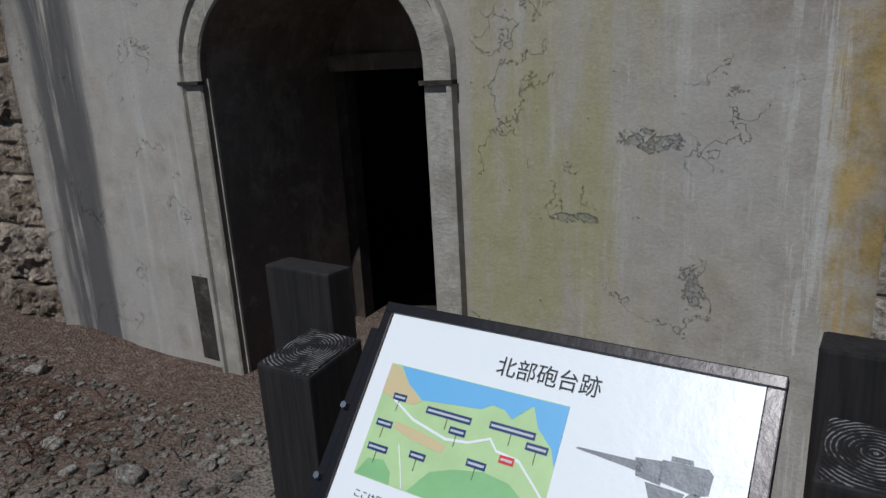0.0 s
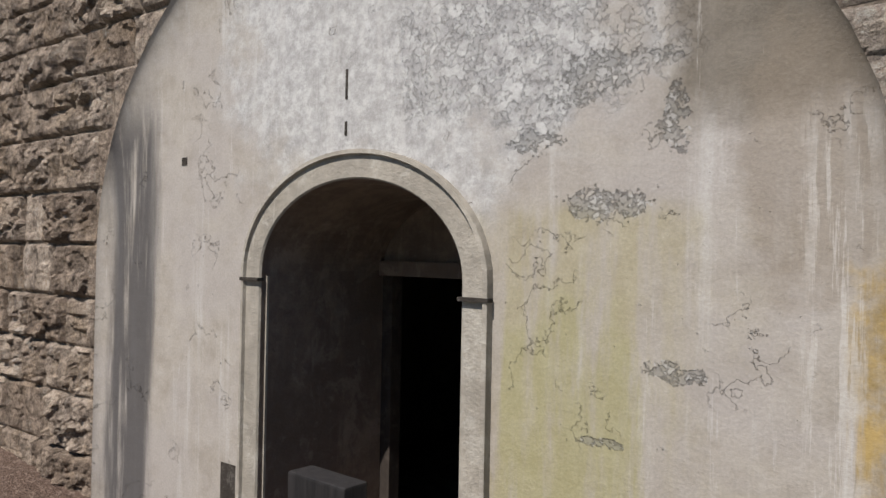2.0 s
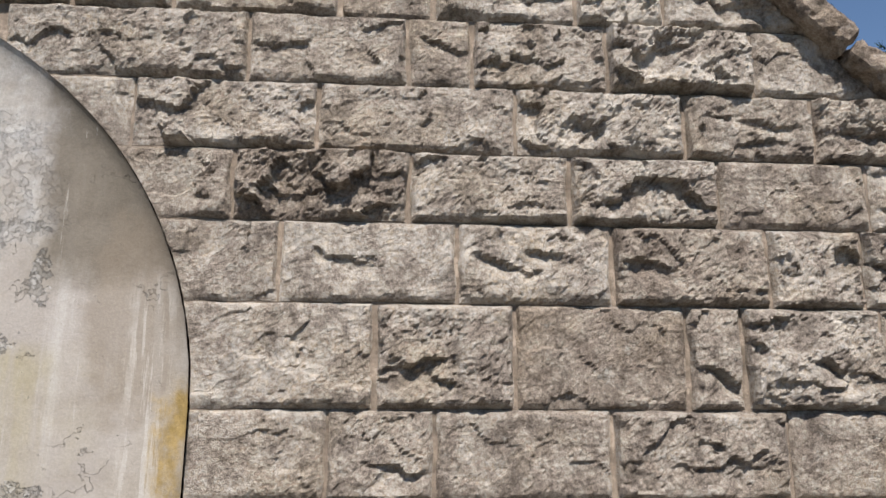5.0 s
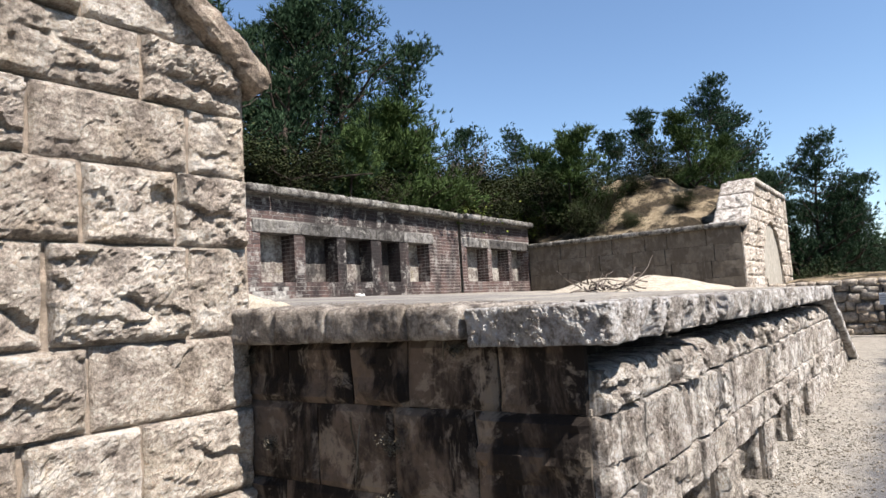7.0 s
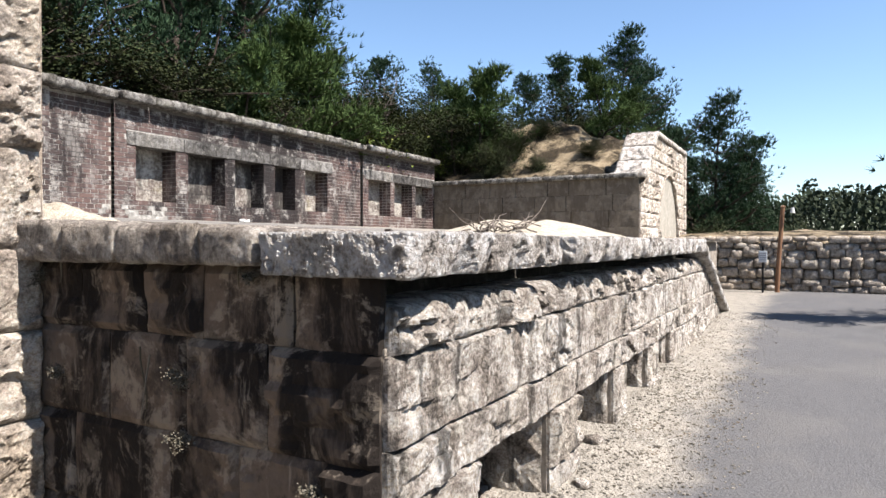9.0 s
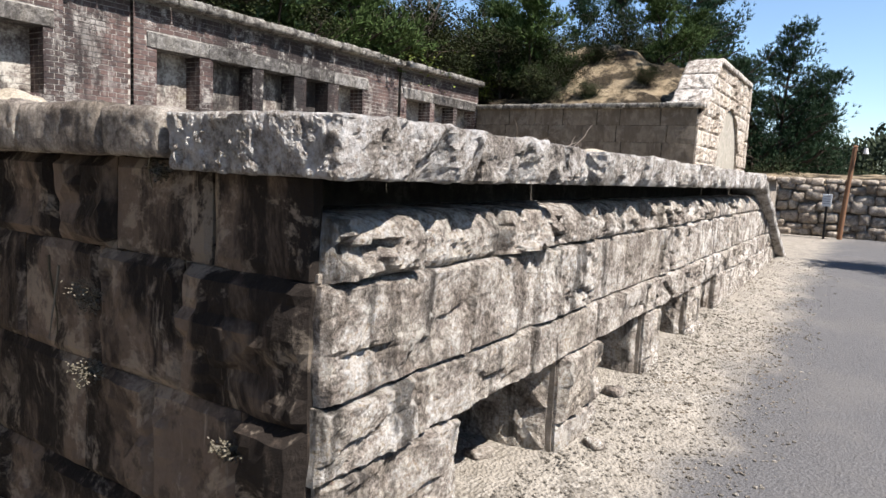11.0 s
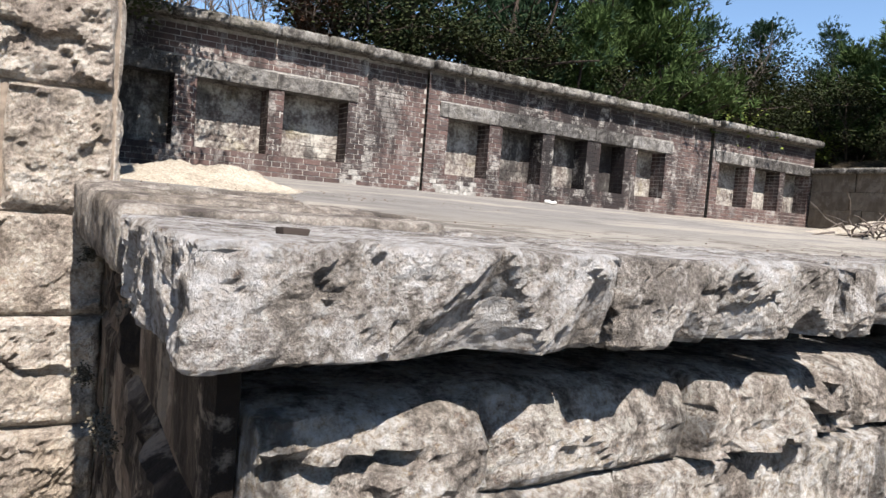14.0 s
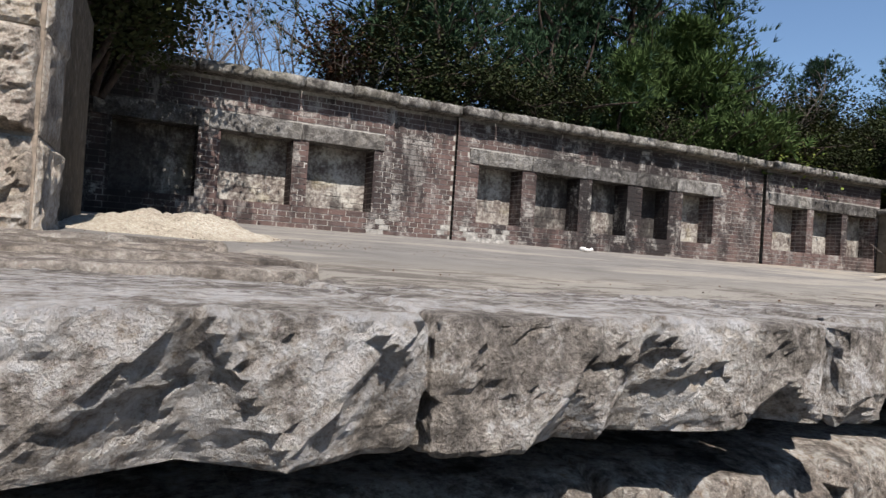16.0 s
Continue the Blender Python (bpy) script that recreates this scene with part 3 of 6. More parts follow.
def rock_face(w, h, depth, bulge, seed, step=0.03, gap=0.01, rugged=1.0, tight=1.0):
    """A rock-faced ashlar block: a split front (towards -y) with a rough grain, now and then a broken ledge, and its four sides."""
    rng = random.Random(seed)
    nx, nz = max(4, int(w / step)), max(4, int(h / step))
    off = Vector((rng.uniform(-50, 50), rng.uniform(-50, 50), rng.uniform(-50, 50)))
    planes = [(rng.uniform(0, w), rng.uniform(0, h), rng.uniform(-0.35, 0.35), rng.uniform(-0.3, 0.45), rng.uniform(0.75, 1.2)) for _ in range(3)]
    coarse = rugged * rng.uniform(0.75, 1.22) ** 2
    ledges = []
    if rng.random() < 0.55 and bulge > 0.02:
        for _ in range(rng.choice((1, 1, 2))):
            ledges.append((rng.uniform(0.2, 0.8) * w, rng.uniform(0.3, 0.6) * h, rng.uniform(0.1, 0.3), rng.uniform(0.05, 0.13), rng.uniform(0.55, 0.95), rng.uniform(-0.4, 0.4)))
        bulge *= 1.4
    v, f = [], []
    for j in range(nz + 1):
        for i in range(nx + 1):
            x, z = gap + (w - 2 * gap) * i / nx, gap * 0.35 + (h - 0.7 * gap) * j / nz
            p = Vector((x, z, 0)) + off
            e = min(1.0, max(0.0, min(x - gap, w - gap - x, (z - gap * 0.35) * 0.7, h - gap * 0.35 - z) / (tight * (0.026 + 0.02 * noise.noise(p * 6)))))
            e = e * (2 - e)
            lip = noise.noise(p * 9)
            facet = min(k + gx * (x - px) / 0.3 + gz * (z - pz) / 0.3 for px, pz, gx, gz, k in planes)
            y = 0.34 + 0.35 * max(0.1, facet) + 0.22 * fbm(p * 4.5, 3)
            y += coarse * (0.6 * crag(Vector((p.x * 4.5, p.y * 7, 1))) + 0.15 * crag(p * 17) + 0.17 * abs(fbm(p * 19, 3))) + 0.1 * fbm(p * 48, 2)
            for cx_, cz_, rx_, rz_, deep, slant in ledges:
                u = (x - cx_) / rx_ + 0.35 * noise.noise(p * 14)
                q = (z - cz_ - slant * (x - cx_)) / rz_ + 0.4 * noise.noise(p * 17)
                if abs(u) < 1 and -1 < q < 0.12:
                    y -= deep * (1 - u * u) * (1 + q) * min(1.0, (0.12 - q) / 0.12)
            y = -max(0.002, 0.004 + e * bulge * max(0.05, y)) + 0.002 * lip
            v.append((x + (0.011 * lip + 0.008 * noise.noise(p * 4)) * (1 - e), y, z + 0.008 * noise.noise(p * 7) * (1 - e)))
    for j in range(nz):
        for i in range(nx):
            a = j * (nx + 1) + i
            f.append((a, a + 1, a + nx + 2, a + nx + 1))
    ring = [i for i in range(nx + 1)] + [j * (nx + 1) + nx for j in range(1, nz + 1)] + [nz * (nx + 1) + i for i in range(nx - 1, -1, -1)] + [j * (nx + 1) for j in range(nz - 1, 0, -1)]
    base = len(v)
    v += [(v[i][0], depth, v[i][2]) for i in ring]
    m = len(ring)
    for k in range(m):
        f.append((ring[(k + 1) % m], ring[k], base + k, base + (k + 1) % m))
    return v, f


def slab(x0, x1, y0, y1, z0, z1, step, r, amp, seed, top=0.35, broken=0.0):
    """A rounded, rough-hewn stone slab; its top is flatter than its faces."""
    lx, ly, lz = x1 - x0, y1 - y0, z1 - z0
    nx, ny, nz = max(3, int(lx / step)), max(3, int(ly / step)), max(3, int(lz / step))
    c = Vector(((x0 + x1) / 2, (y0 + y1) / 2, (z0 + z1) / 2))
    hx, hy, hz = lx / 2, ly / 2, lz / 2
    r = min(r, hx * 0.9, hy * 0.9, hz * 0.9)
    off = Vector((seed * 7.3, seed * 3.1, seed * 1.7))
    keys, v, f = {}, [], []
    rng = random.Random(seed * 17 + 5)
    chips = [(rng.uniform(-hx, hx), broken * rng.uniform(0.5, 1.3), rng.uniform(0.25, 0.9), rng.uniform(0.25, 0.9), rng.uniform(0.35, 1.0)) for _ in range(int(lx * 7) + 1)] if broken else []

    def vert(i, j, k):
        if (i, j, k) in keys:
            return keys[i, j, k]
        p = Vector((-hx + lx * i / nx, -hy + ly * j / ny, -hz + lz * k / nz))
        q = Vector((max(-hx + r, min(hx - r, p.x)), max(-hy + r, min(hy - r, p.y)), max(-hz + r, min(hz - r, p.z))))
        d = p - q
        if d.length > 1e-6:
            d.normalize()
            p = q + d * r
        else:
            d = Vector((0, 0, 1 if k == nz else -1))
        g = c + p + off
        a = amp * (0.35 * fbm(g * 3.2, 3) + 0.6 * crag(g * 5.5) + 0.5 * crag(g * 13) + 0.3 * abs(fbm(g * 17, 3)) + 0.2 * fbm(g * 38, 2))
        face = max(abs(d.x), abs(d.y))
        a *= top + (1 - top) * face
        if p.y < 0.3 * hy:                                 # sharp chips split off the lower front edge
            cut = max([0.0] + [dep - (sl if p.x < cx_ else sr) * abs(p.x - cx_) - kz * (p.z + hz) for cx_, dep, sl, sr, kz in chips])
            if cut > 0 and p.y < -hy + cut:
                p = Vector((p.x, -hy + cut, p.z))
                a *= 0.5
        keys[i, j, k] = len(v)
        v.append(c + p + d * a)
        return keys[i, j, k]

    for i in range(nx):
        for j in range(ny):
            f.append((vert(i, j, nz), vert(i + 1, j, nz), vert(i + 1, j + 1, nz), vert(i, j + 1, nz)))
            f.append((vert(i, j, 0), vert(i, j + 1, 0), vert(i + 1, j + 1, 0), vert(i + 1, j, 0)))
    for i in range(nx):
        for k in range(nz):
            f.append((vert(i, 0, k), vert(i + 1, 0, k), vert(i + 1, 0, k + 1), vert(i, 0, k + 1)))
            f.append((vert(i, ny, k), vert(i, ny, k + 1), vert(i + 1, ny, k + 1), vert(i + 1, ny, k)))
    for j in range(ny):
        for k in range(nz):
            f.append((vert(0, j, k), vert(0, j, k + 1), vert(0, j + 1, k + 1), vert(0, j + 1, k)))
            f.append((vert(nx, j, k), vert(nx, j + 1, k), vert(nx, j + 1, k + 1), vert(nx, j, k + 1)))
    return v, f


def spread(a, b, mean, rng):
    """Joints between a and b, about mean apart."""
    out, x = [a], a
    while b - x > mean * 1.5:
        x += mean * rng.uniform(0.6, 1.4)
        out.append(x)
    return out + [b]


def course_wall(wall, rows, bulge, mat, seed, step=0.03, depth=0.1, clip=None, at=Matrix(), y=0.0, smooth=False, gap=0.01, rugged=1.0, tight=1.0):
    """Lays rows of rock-faced blocks: rows of (z0, z1, joints). clip moves a point to where the block may be, or gives None."""
    n = 0
    for r, (z0, z1, js) in enumerate(rows):
        for a, b in zip(js, js[1:]):
            n += 1
            v, f = rock_face(b - a, z1 - z0, depth, bulge * random.Random(seed * 991 + n).uniform(0.6, 1.25), seed * 1000 + n, step, gap, rugged, tight)
            v = [(p[0] + a, p[1] + y, p[2] + z0) for p in v]
            if clip:
                w = [clip(p) for p in v]
                moved = sum((Vector(p) - Vector(q)).length > 0.01 for p, q in zip(v, w)) / len(v)
                if moved > 0.93:
                    continue
                v = w
            solid("stone", [at @ Vector(p) for p in v], f, mat, wall, smooth=smooth)


# ---- ground ----
def ground_z(x, y):
    pts = ((-40, 0.6), (-9, 0.12), (-5.3, -0.08), (-3.6, -0.16), (-1, -0.11), (1.5, -0.03), (4.5, 0.1), (6, 0.16), (9, 0.27), (14, 0.4), (22, 0.42), (60, 0.3))
    z = pts[0][1] if x < pts[0][0] else pts[-1][1]
    for (a, p), (b, q) in zip(pts, pts[1:]):
        if a <= x <= b:
            z = p + (q - p) * (x - a) / (b - a)
    if x < -3.4 and y > 0.6:
        z += 0.04 * min(1.0, (-3.4 - x) / 1.5) * min(1.0, (y - 0.6) / 1.4) * (1 if y < 3 else 0.0)
    if 3.6 < x < 14 and -0.25 < y:
        z += 0.05 * min(1.0, (y + 0.25) / 0.4)
    return z + 0.012 * fbm(Vector((x * 1.7, y * 1.7, 3.0)), 3) - (0.9 if y > 4 else 0.0)


def axis(lo, hi, fine, near0, near1):
    out, x = [near0], near0
    while x < near1:
        x += fine
        out.append(x)
    s = fine
    while x < hi:
        s *= 1.35
        x += s
        out.append(x)
    x, s = near0, fine
    while x > lo:
        s *= 1.35
        x -= s
        out.insert(0, x)
    return out


gx, gy = axis(-1500, 1500, 0.12, -7, 24), axis(-1500, 1500, 0.12, -3.5, 3.2)
gv = [(x, y, ground_z(x, y)) for y in gy for x in gx]
gf = [(j * len(gx) + i, j * len(gx) + i + 1, (j + 1) * len(gx) + i + 1, (j + 1) * len(gx) + i) for j in range(len(gy) - 1) for i in range(len(gx) - 1)]
tagged(solid("ground", gv, gf, M_GROUND, smooth=True), "grey asphalt lane with a pale gravel verge and brown earth", "ground", kind="structure")

# ---- west magazine: rock-faced front with a plastered arch and a doorway ----
MA = FIRST @ Matrix.Translation((3.6, 2.045, 0)) @ Matrix.Rotation(radians(-4), 4, "Z")
AC, AA, AS, AB = -5.52, 2.17, 1.55, 1.95          # arch panel: middle, half width, springing, rise
DC, DA, DS, DB = -5.49, 0.625, 1.50, 0.45         # doorway: middle, half width, springing, rise
DOOR_Z = -0.12


def top_a(x):
    return min(3.95, 2.86 - 0.85 * x)


def arch_side(x, z, c, a, s, b):
    """Below 1 inside the arch."""
    return abs(x - c) / a if z < s else math.hypot((x - c) / a, (z - s) / b)


def clip_a(p):
    x, y, z = p
    q = arch_side(x, z, AC, AA, AS, AB)
    if y < 0 and q < 1.14:
        y *= min(1.0, max(0.3, (q - 1.0) * 5 + 0.3))
    if q < 1.0:
        q = max(q, 0.02)
        x = AC + (x - AC) / q
        if z >= AS:
            z = AS + (z - AS) / q
    return (x, y, min(z, top_a(x)))


west_wall = empty("wall_west_magazine", "rock-faced granite ashlar front wall of a magazine with a plastered arch", "wall", kind="structure")
core = []
for prof in ([(AC + AA, -0.5), (0, -0.5), (0, 2.86), (-1.28, 3.95), (AC + AA, 3.95)], [(-14, -0.5), (AC - AA, -0.5), (AC - AA, 3.95), (-14, 3.95)]):
    core.append(prism(prof, 0.0, 0.55))
arc = [(AC - AA * math.cos(math.pi * k / 32), AS + AB * math.sin(math.pi * k / 32)) for k in range(33)]
v, f = [], []
for x, z in arc:
    v += [(x, 0, z), (x, 0, 3.95), (x, 0.55, z), (x, 0.55, 3.95)]
for k in range(32):
    a = 4 * k
    f += [(a, a + 4, a + 5, a + 1), (a + 2, a + 3, a + 7, a + 6), (a, a + 2, a + 6, a + 4), (a + 1, a + 5, a + 7, a + 3)]
core.append((v, f))
for v, f in core:
    solid("wall_core", [MA @ Vector(p) for p in v], f, M_MORTAR, west_wall)
# the near side wall has its shade put into the colour
solid("wall_side", [MA @ Vector(p) for p in prism([(-1.3, -0.5), (-0.015, -0.5), (-0.015, 2.85), (-0.5, 3.2), (-1.3, 3.9)], 0.551, 1.65)[0]], prism([(0, 0)] * 5, 0, 1)[1], M_SIDE, west_wall, "side wall coloured dark brown for its shade")
# set-back part: deep shade given as a dark wall colour
solid("wall_side", [MA @ Vector(p) for p in prism([(-1.3, -0.5), (-0.66, -0.5), (-0.66, 3.3), (-1.3, 3.4)], 1.651, 6.2)[0]], prism([(0, 0)] * 4, 0, 1)[1], M_ROOM, west_wall, "set-back side wall coloured dark for shade")

rng = random.Random(5)
R = AC + AA
rows = [(-0.35, 0.02, spread(R - 0.2, 0, 0.62, rng)), (0.02, 0.4, spread(R - 0.3, 0, 0.6, rng)), (0.4, 0.79, spread(R - 0.2, 0, 0.66, rng)), (0.79, 1.19, spread(R - 0.3, 0, 0.6, rng)),
        (1.19, 1.555, [-3.5, -2.79, -2.34, -1.59, -0.82, 0]), (1.555, 2.0, [-3.5, -2.6, -2.0, -1.24, -0.99, -0.35, 0]), (2.0, 2.36, [-3.7, -3.02, -2.25, -1.56, -0.84, -0.4, 0]),
        (2.36, 2.685, [-4.1, -3.24, -2.46, -1.74, -1.05, -0.33, 0]), (2.685, 3.01, [-4.4, -3.7, -2.88, -1.98, -1.19, -0.56, 0]), (3.01, 3.35, [-5.0, -4.3, -3.21, -2.48, -2.18, -1.54, -0.83, -0.1]),
        (3.35, 3.66, spread(-5.6, -0.5, 0.62, rng)), (3.66, 3.95, spread(-5.6, -0.9, 0.6, rng))]
course_wall(west_wall, rows, 0.052, M_STONE, 1, 0.0125, 0.02, clip_a, MA)
L = AC - AA
zs = [-0.35, 0.23, 0.61, 0.94, 1.27, 1.63, 1.99, 2.38, 2.75, 3.05, 3.35, 3.66, 3.95]
rows = [(a, b, spread(L - 2.6, L + 0.05 if b < 1.7 else (L + 1.0 if b < 3.1 else -5.6), 0.5, rng)) for a, b in zip(zs, zs[1:])]
course_wall(west_wall, rows, 0.055, M_STONE_BROWN, 2, 0.02, 0.02, clip_a, MA)

zs = [-0.35, 0.02, 0.4, 0.79, 1.19, 1.555, 2.0, 2.36, 2.685]
TURN_A = MA @ Matrix.Rotation(radians(90), 4, "Z")
for k, (a, b) in enumerate(zip(zs, zs[1:])):
    course_wall(west_wall, [(a, b, [0.0, 0.42 + 0.12 * (k % 2)])], 0.02, M_STONE, 300 + k, 0.025, 0.01, None, TURN_A)

# coved plaster panel with the doorway through it
v, f = [], []
SEG = 48


def outline(c, a, s, b, zb, k):
    """Round the arch from its left foot to its right foot, k of SEG."""
    if k <= 8:
        return (c - a, zb + (s - zb) * k / 8)
    if k >= SEG - 8:
        return (c + a, zb + (s - zb) * (SEG - k) / 8)
    t = math.pi * (k - 8) / (SEG - 16)
    return (c - a * math.cos(t), s + b * math.sin(t))


LOOPS = [(0.0, -0.045), (0.012, -0.03), (0.06, -0.008), (0.13, 0.01), (0.24, 0.02)]
OD = 0.135                                         # width of the cement surround
for inset, y in LOOPS:
    for k in range(SEG + 1):
        x, z = outline(AC, AA + 0.004 - inset, AS, AB - inset, -0.4, k)
        v.append((x, y, z))
for g in (0.33, 0.66, 1.0):
    for k in range(SEG + 1):
        x0, z0 = outline(AC, AA - 0.24, AS, AB - 0.24, -0.4, k)
        x1, z1 = outline(DC, DA + OD, DS, DB + OD, -0.4, k)
        v.append((x0 + (x1 - x0) * g, 0.02, z0 + (z1 - z0) * g))
n = SEG + 1
for r in range(len(LOOPS) + 2):
    for k in range(SEG):
        f.append((r * n + k, (r + 1) * n + k, (r + 1) * n + k + 1, r * n + k + 1))
panel = tagged(solid("wall_arch_panel", v, f, M_PLASTER, smooth=True, at=MA), "grey weathered cement plaster with yellow algae, cracks and stains", "wall", kind="structure")
# cement surround: a raised hood round the outer edge, a flat band, a deep reveal
v, f = [], []
BAND = [(OD, 0.02), (OD, -0.025), (OD - 0.02, -0.028), (OD - 0.026, -0.01), (0.008, -0.01), (0.0, 0.0), (0.0, 0.038)]
for off, y in BAND:
    for k in range(SEG + 1):
        x, z = outline(DC, DA + off, DS, DB + off, DOOR_Z - 0.1, k)
        v.append((x, y, z))
for r in range(len(BAND) - 1):
    for k in range(SEG):
        f.append((r * n + k, (r + 1) * n + k, (r + 1) * n + k + 1, r * n + k + 1))
slots = [1 if q >= (len(BAND) - 2) * SEG else 0 for q in range(len(f))]
door_frame = tagged(solid("door_frame", [MA @ Vector(p) for p in v], f, [M_TRIM, M_PASSAGE], slots=slots), "pale cement surround of an arched open doorway", "door frame", kind="structure")
for x0, x1, z0, z1, nm in ((DC - DA - OD - 0.006, DC - DA + 0.004, DS - 0.045, DS - 0.028, "joint"), (DC + DA - 0.004, DC + DA + OD + 0.006, DS - 0.075, DS - 0.058, "joint")):
    solid("joint", [MA @ Vector(p) for p in box_vf(x0, x1, -0.031, 0.01, z0, z1)[0]], BOXF, M_JOINT_SHADE, door_frame, "dark open joint at the springing")
# slot low beside the doorway: a flat dark plate in place of its shaded depth
slot = empty("wall_slot", "narrow vertical slot in the plaster, its shade given by a dark plate", "recess", kind="structure")
solid("back", [MA @ Vector(p) for p in box_vf(DC - 0.955, DC - 0.83, 0.0175, 0.03, -0.02, 0.46)[0]], BOXF, M_JOINT_SHADE, slot, "dark plate painted as the slot's shade")

# interior passage
room = empty("room_magazine", "vaulted passage behind the doorway, its room coloured dark for shade", "room", kind="structure")
W0, W1, THICK = DC - 1.7, DC + 1.7, 0.95          # the room behind; the depth of the vaulted passage
# room surfaces and door post are coloured dark to read as unlit
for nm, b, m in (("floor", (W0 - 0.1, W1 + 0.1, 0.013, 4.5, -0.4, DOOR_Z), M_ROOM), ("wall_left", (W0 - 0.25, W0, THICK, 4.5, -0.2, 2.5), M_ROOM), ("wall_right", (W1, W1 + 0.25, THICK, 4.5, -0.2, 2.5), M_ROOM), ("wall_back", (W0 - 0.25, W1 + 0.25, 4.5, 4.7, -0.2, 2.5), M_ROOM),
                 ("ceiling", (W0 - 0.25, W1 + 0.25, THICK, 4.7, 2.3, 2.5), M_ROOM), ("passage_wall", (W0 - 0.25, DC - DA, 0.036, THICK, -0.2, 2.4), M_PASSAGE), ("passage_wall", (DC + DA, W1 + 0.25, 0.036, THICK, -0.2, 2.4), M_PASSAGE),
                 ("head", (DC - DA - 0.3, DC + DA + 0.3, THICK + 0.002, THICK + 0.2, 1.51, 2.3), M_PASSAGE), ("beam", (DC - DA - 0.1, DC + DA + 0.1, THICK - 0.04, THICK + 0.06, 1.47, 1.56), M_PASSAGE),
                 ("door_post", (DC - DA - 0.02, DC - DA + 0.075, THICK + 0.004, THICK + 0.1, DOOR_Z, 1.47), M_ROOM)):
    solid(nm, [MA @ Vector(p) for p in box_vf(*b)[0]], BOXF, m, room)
v, f = prism([(DC + DA * 1.0 * math.cos(math.pi * k / 32), DS + DB * math.sin(math.pi * k / 32)) for k in range(33)] + [(DC - DA - 0.02, DS), (DC - DA - 0.02, 2.5), (DC + DA + 0.02, 2.5), (DC + DA + 0.02, DS)], 0.0365, THICK - 0.002)
solid("vault", [MA @ Vector(p) for p in v], f, M_PASSAGE, room, "brown vault of the passage")
# pale edge strip inside the jamb
solid("edge_strip", [MA @ Vector(p) for p in box_vf(DC - DA - 0.002, DC - DA + 0.009, 0.03, 0.044, DOOR_Z, 1.48)[0]], BOXF, M_TRIM, door_frame, "pale edge strip inside the jamb")

# raking coping and flat top of the west magazine
west_coping = empty("coping_west_magazine", "rough granite coping raking down to the wall corner", "coping", kind="structure")


def rake_block(p0, p1, y0, y1, th, seed):
    """A coping stone as long as the line from p0 to p1 (x, z of its underside)."""
    return slab(0, math.hypot(p1[0] - p0[0], p1[1] - p0[1]) - 0.01, y0, y1, 0.0, th, 0.03, 0.04, 0.04, seed, 0.6)


line = [(0.06, 2.80), (-0.42, 3.2), (-0.92, 3.66), (-1.33, 4.0)]
for k, (a, b) in enumerate(zip(line, line[1:])):
    v, f = rake_block(a, b, -0.14, 0.5, 0.125, 40 + k)
    m = Matrix.Translation((b[0], 0, b[1])) @ Matrix.Rotation(math.atan2(b[1] - a[1], a[0] - b[0]), 4, "Y")
    solid("coping_stone", [MA @ m @ Vector(p) for p in v], f, M_STONE_BROWN, west_coping)
for k in range(10):
    v, f = slab(-1.33 - 0.8 * (k + 1), -1.34 - 0.8 * k, -0.15, 0.5, 3.96, 4.12, 0.06, 0.05, 0.03, 60 + k)
    solid("coping_stone", [MA @ Vector(p) for p in v], f, M_STONE, west_coping, smooth=True)

# kerb stones along the foot of the west front
kerb = empty("kerb_west", "half-buried grey kerb stones along the wall foot", "kerb", kind="structure")
for k in range(4):
    v, f = slab(-10.2 + 0.62 * k, -9.59 + 0.62 * k, -0.42, -0.24, -0.5, 0.04 - 0.035 * k, 0.05, 0.03, 0.02, 230 + k)
    solid("kerb_stone", [MA @ p for p in v], f, M_STONE, kerb, smooth=True)

# ---- gun platform: low front wall, its coping, the floor ----
PX0, PX1, PY0, PY1 = 3.66, 18.0, 0.235, 7.91
platform_wall = empty("wall_platform", "low sunlit granite wall with square vents at its foot and a raked end", "wall", kind="structure")
OPEN = [(4.38, 5.33), (5.83, 6.75), (7.13, 7.98), (8.44, 9.12)]
RAKE0, RAKE1 = (10.95, 1.5), (14.05, 0.38)


def top_front(x):
    return 1.495 if x < RAKE0[0] else max(0.2, RAKE0[1] + (RAKE1[1] - RAKE0[1]) * (x - RAKE0[0]) / (RAKE1[0] - RAKE0[0]))


def clip_front(p):
    back = max(0.0, (p[2] - 1.27) / 0.22) ** 1.4       # the top course leans back under the coping
    return (p[0], p[1] + 0.15 * back * (p[1] < PY0 + 0.02), min(p[2], top_front(p[0])))


cores = [[(PX0 + 0.02, 0.66), (RAKE0[0] + 2.3, 0.66), (RAKE0[0] + 0.75, 1.22), (PX0 + 0.02, 1.22)], [(PX0 + 0.02, 1.22), (RAKE0[0] + 0.75, 1.22), (RAKE0[0], 1.49), (PX0 + 0.02, 1.49)]]
CORE_Y = PY0 + 0.004
edges = [PX0 + 0.02] + [q for o in OPEN for q in o] + [14.0]
for a, b in zip(edges[::2], edges[1::2]):
    cores.append([(a, -0.4), (b, -0.4), (b, 0.66 if b < 13 else 0.4), (a, 0.66)] if b < 13 else [(a, -0.4), (14.0, -0.4), (14.0, 0.38), (13.27, 0.66), (a, 0.66)])
# the upper core is coloured near black to deepen the coping's shadow
for prof in cores:
    v, f = prism(prof, PY0 + 0.24 if prof is cores[1] else CORE_Y, PY0 + 0.75)
    solid("wall_core", v, f, M_JOINT_SHADE if prof is cores[1] else M_MORTAR_GREY, platform_wall)
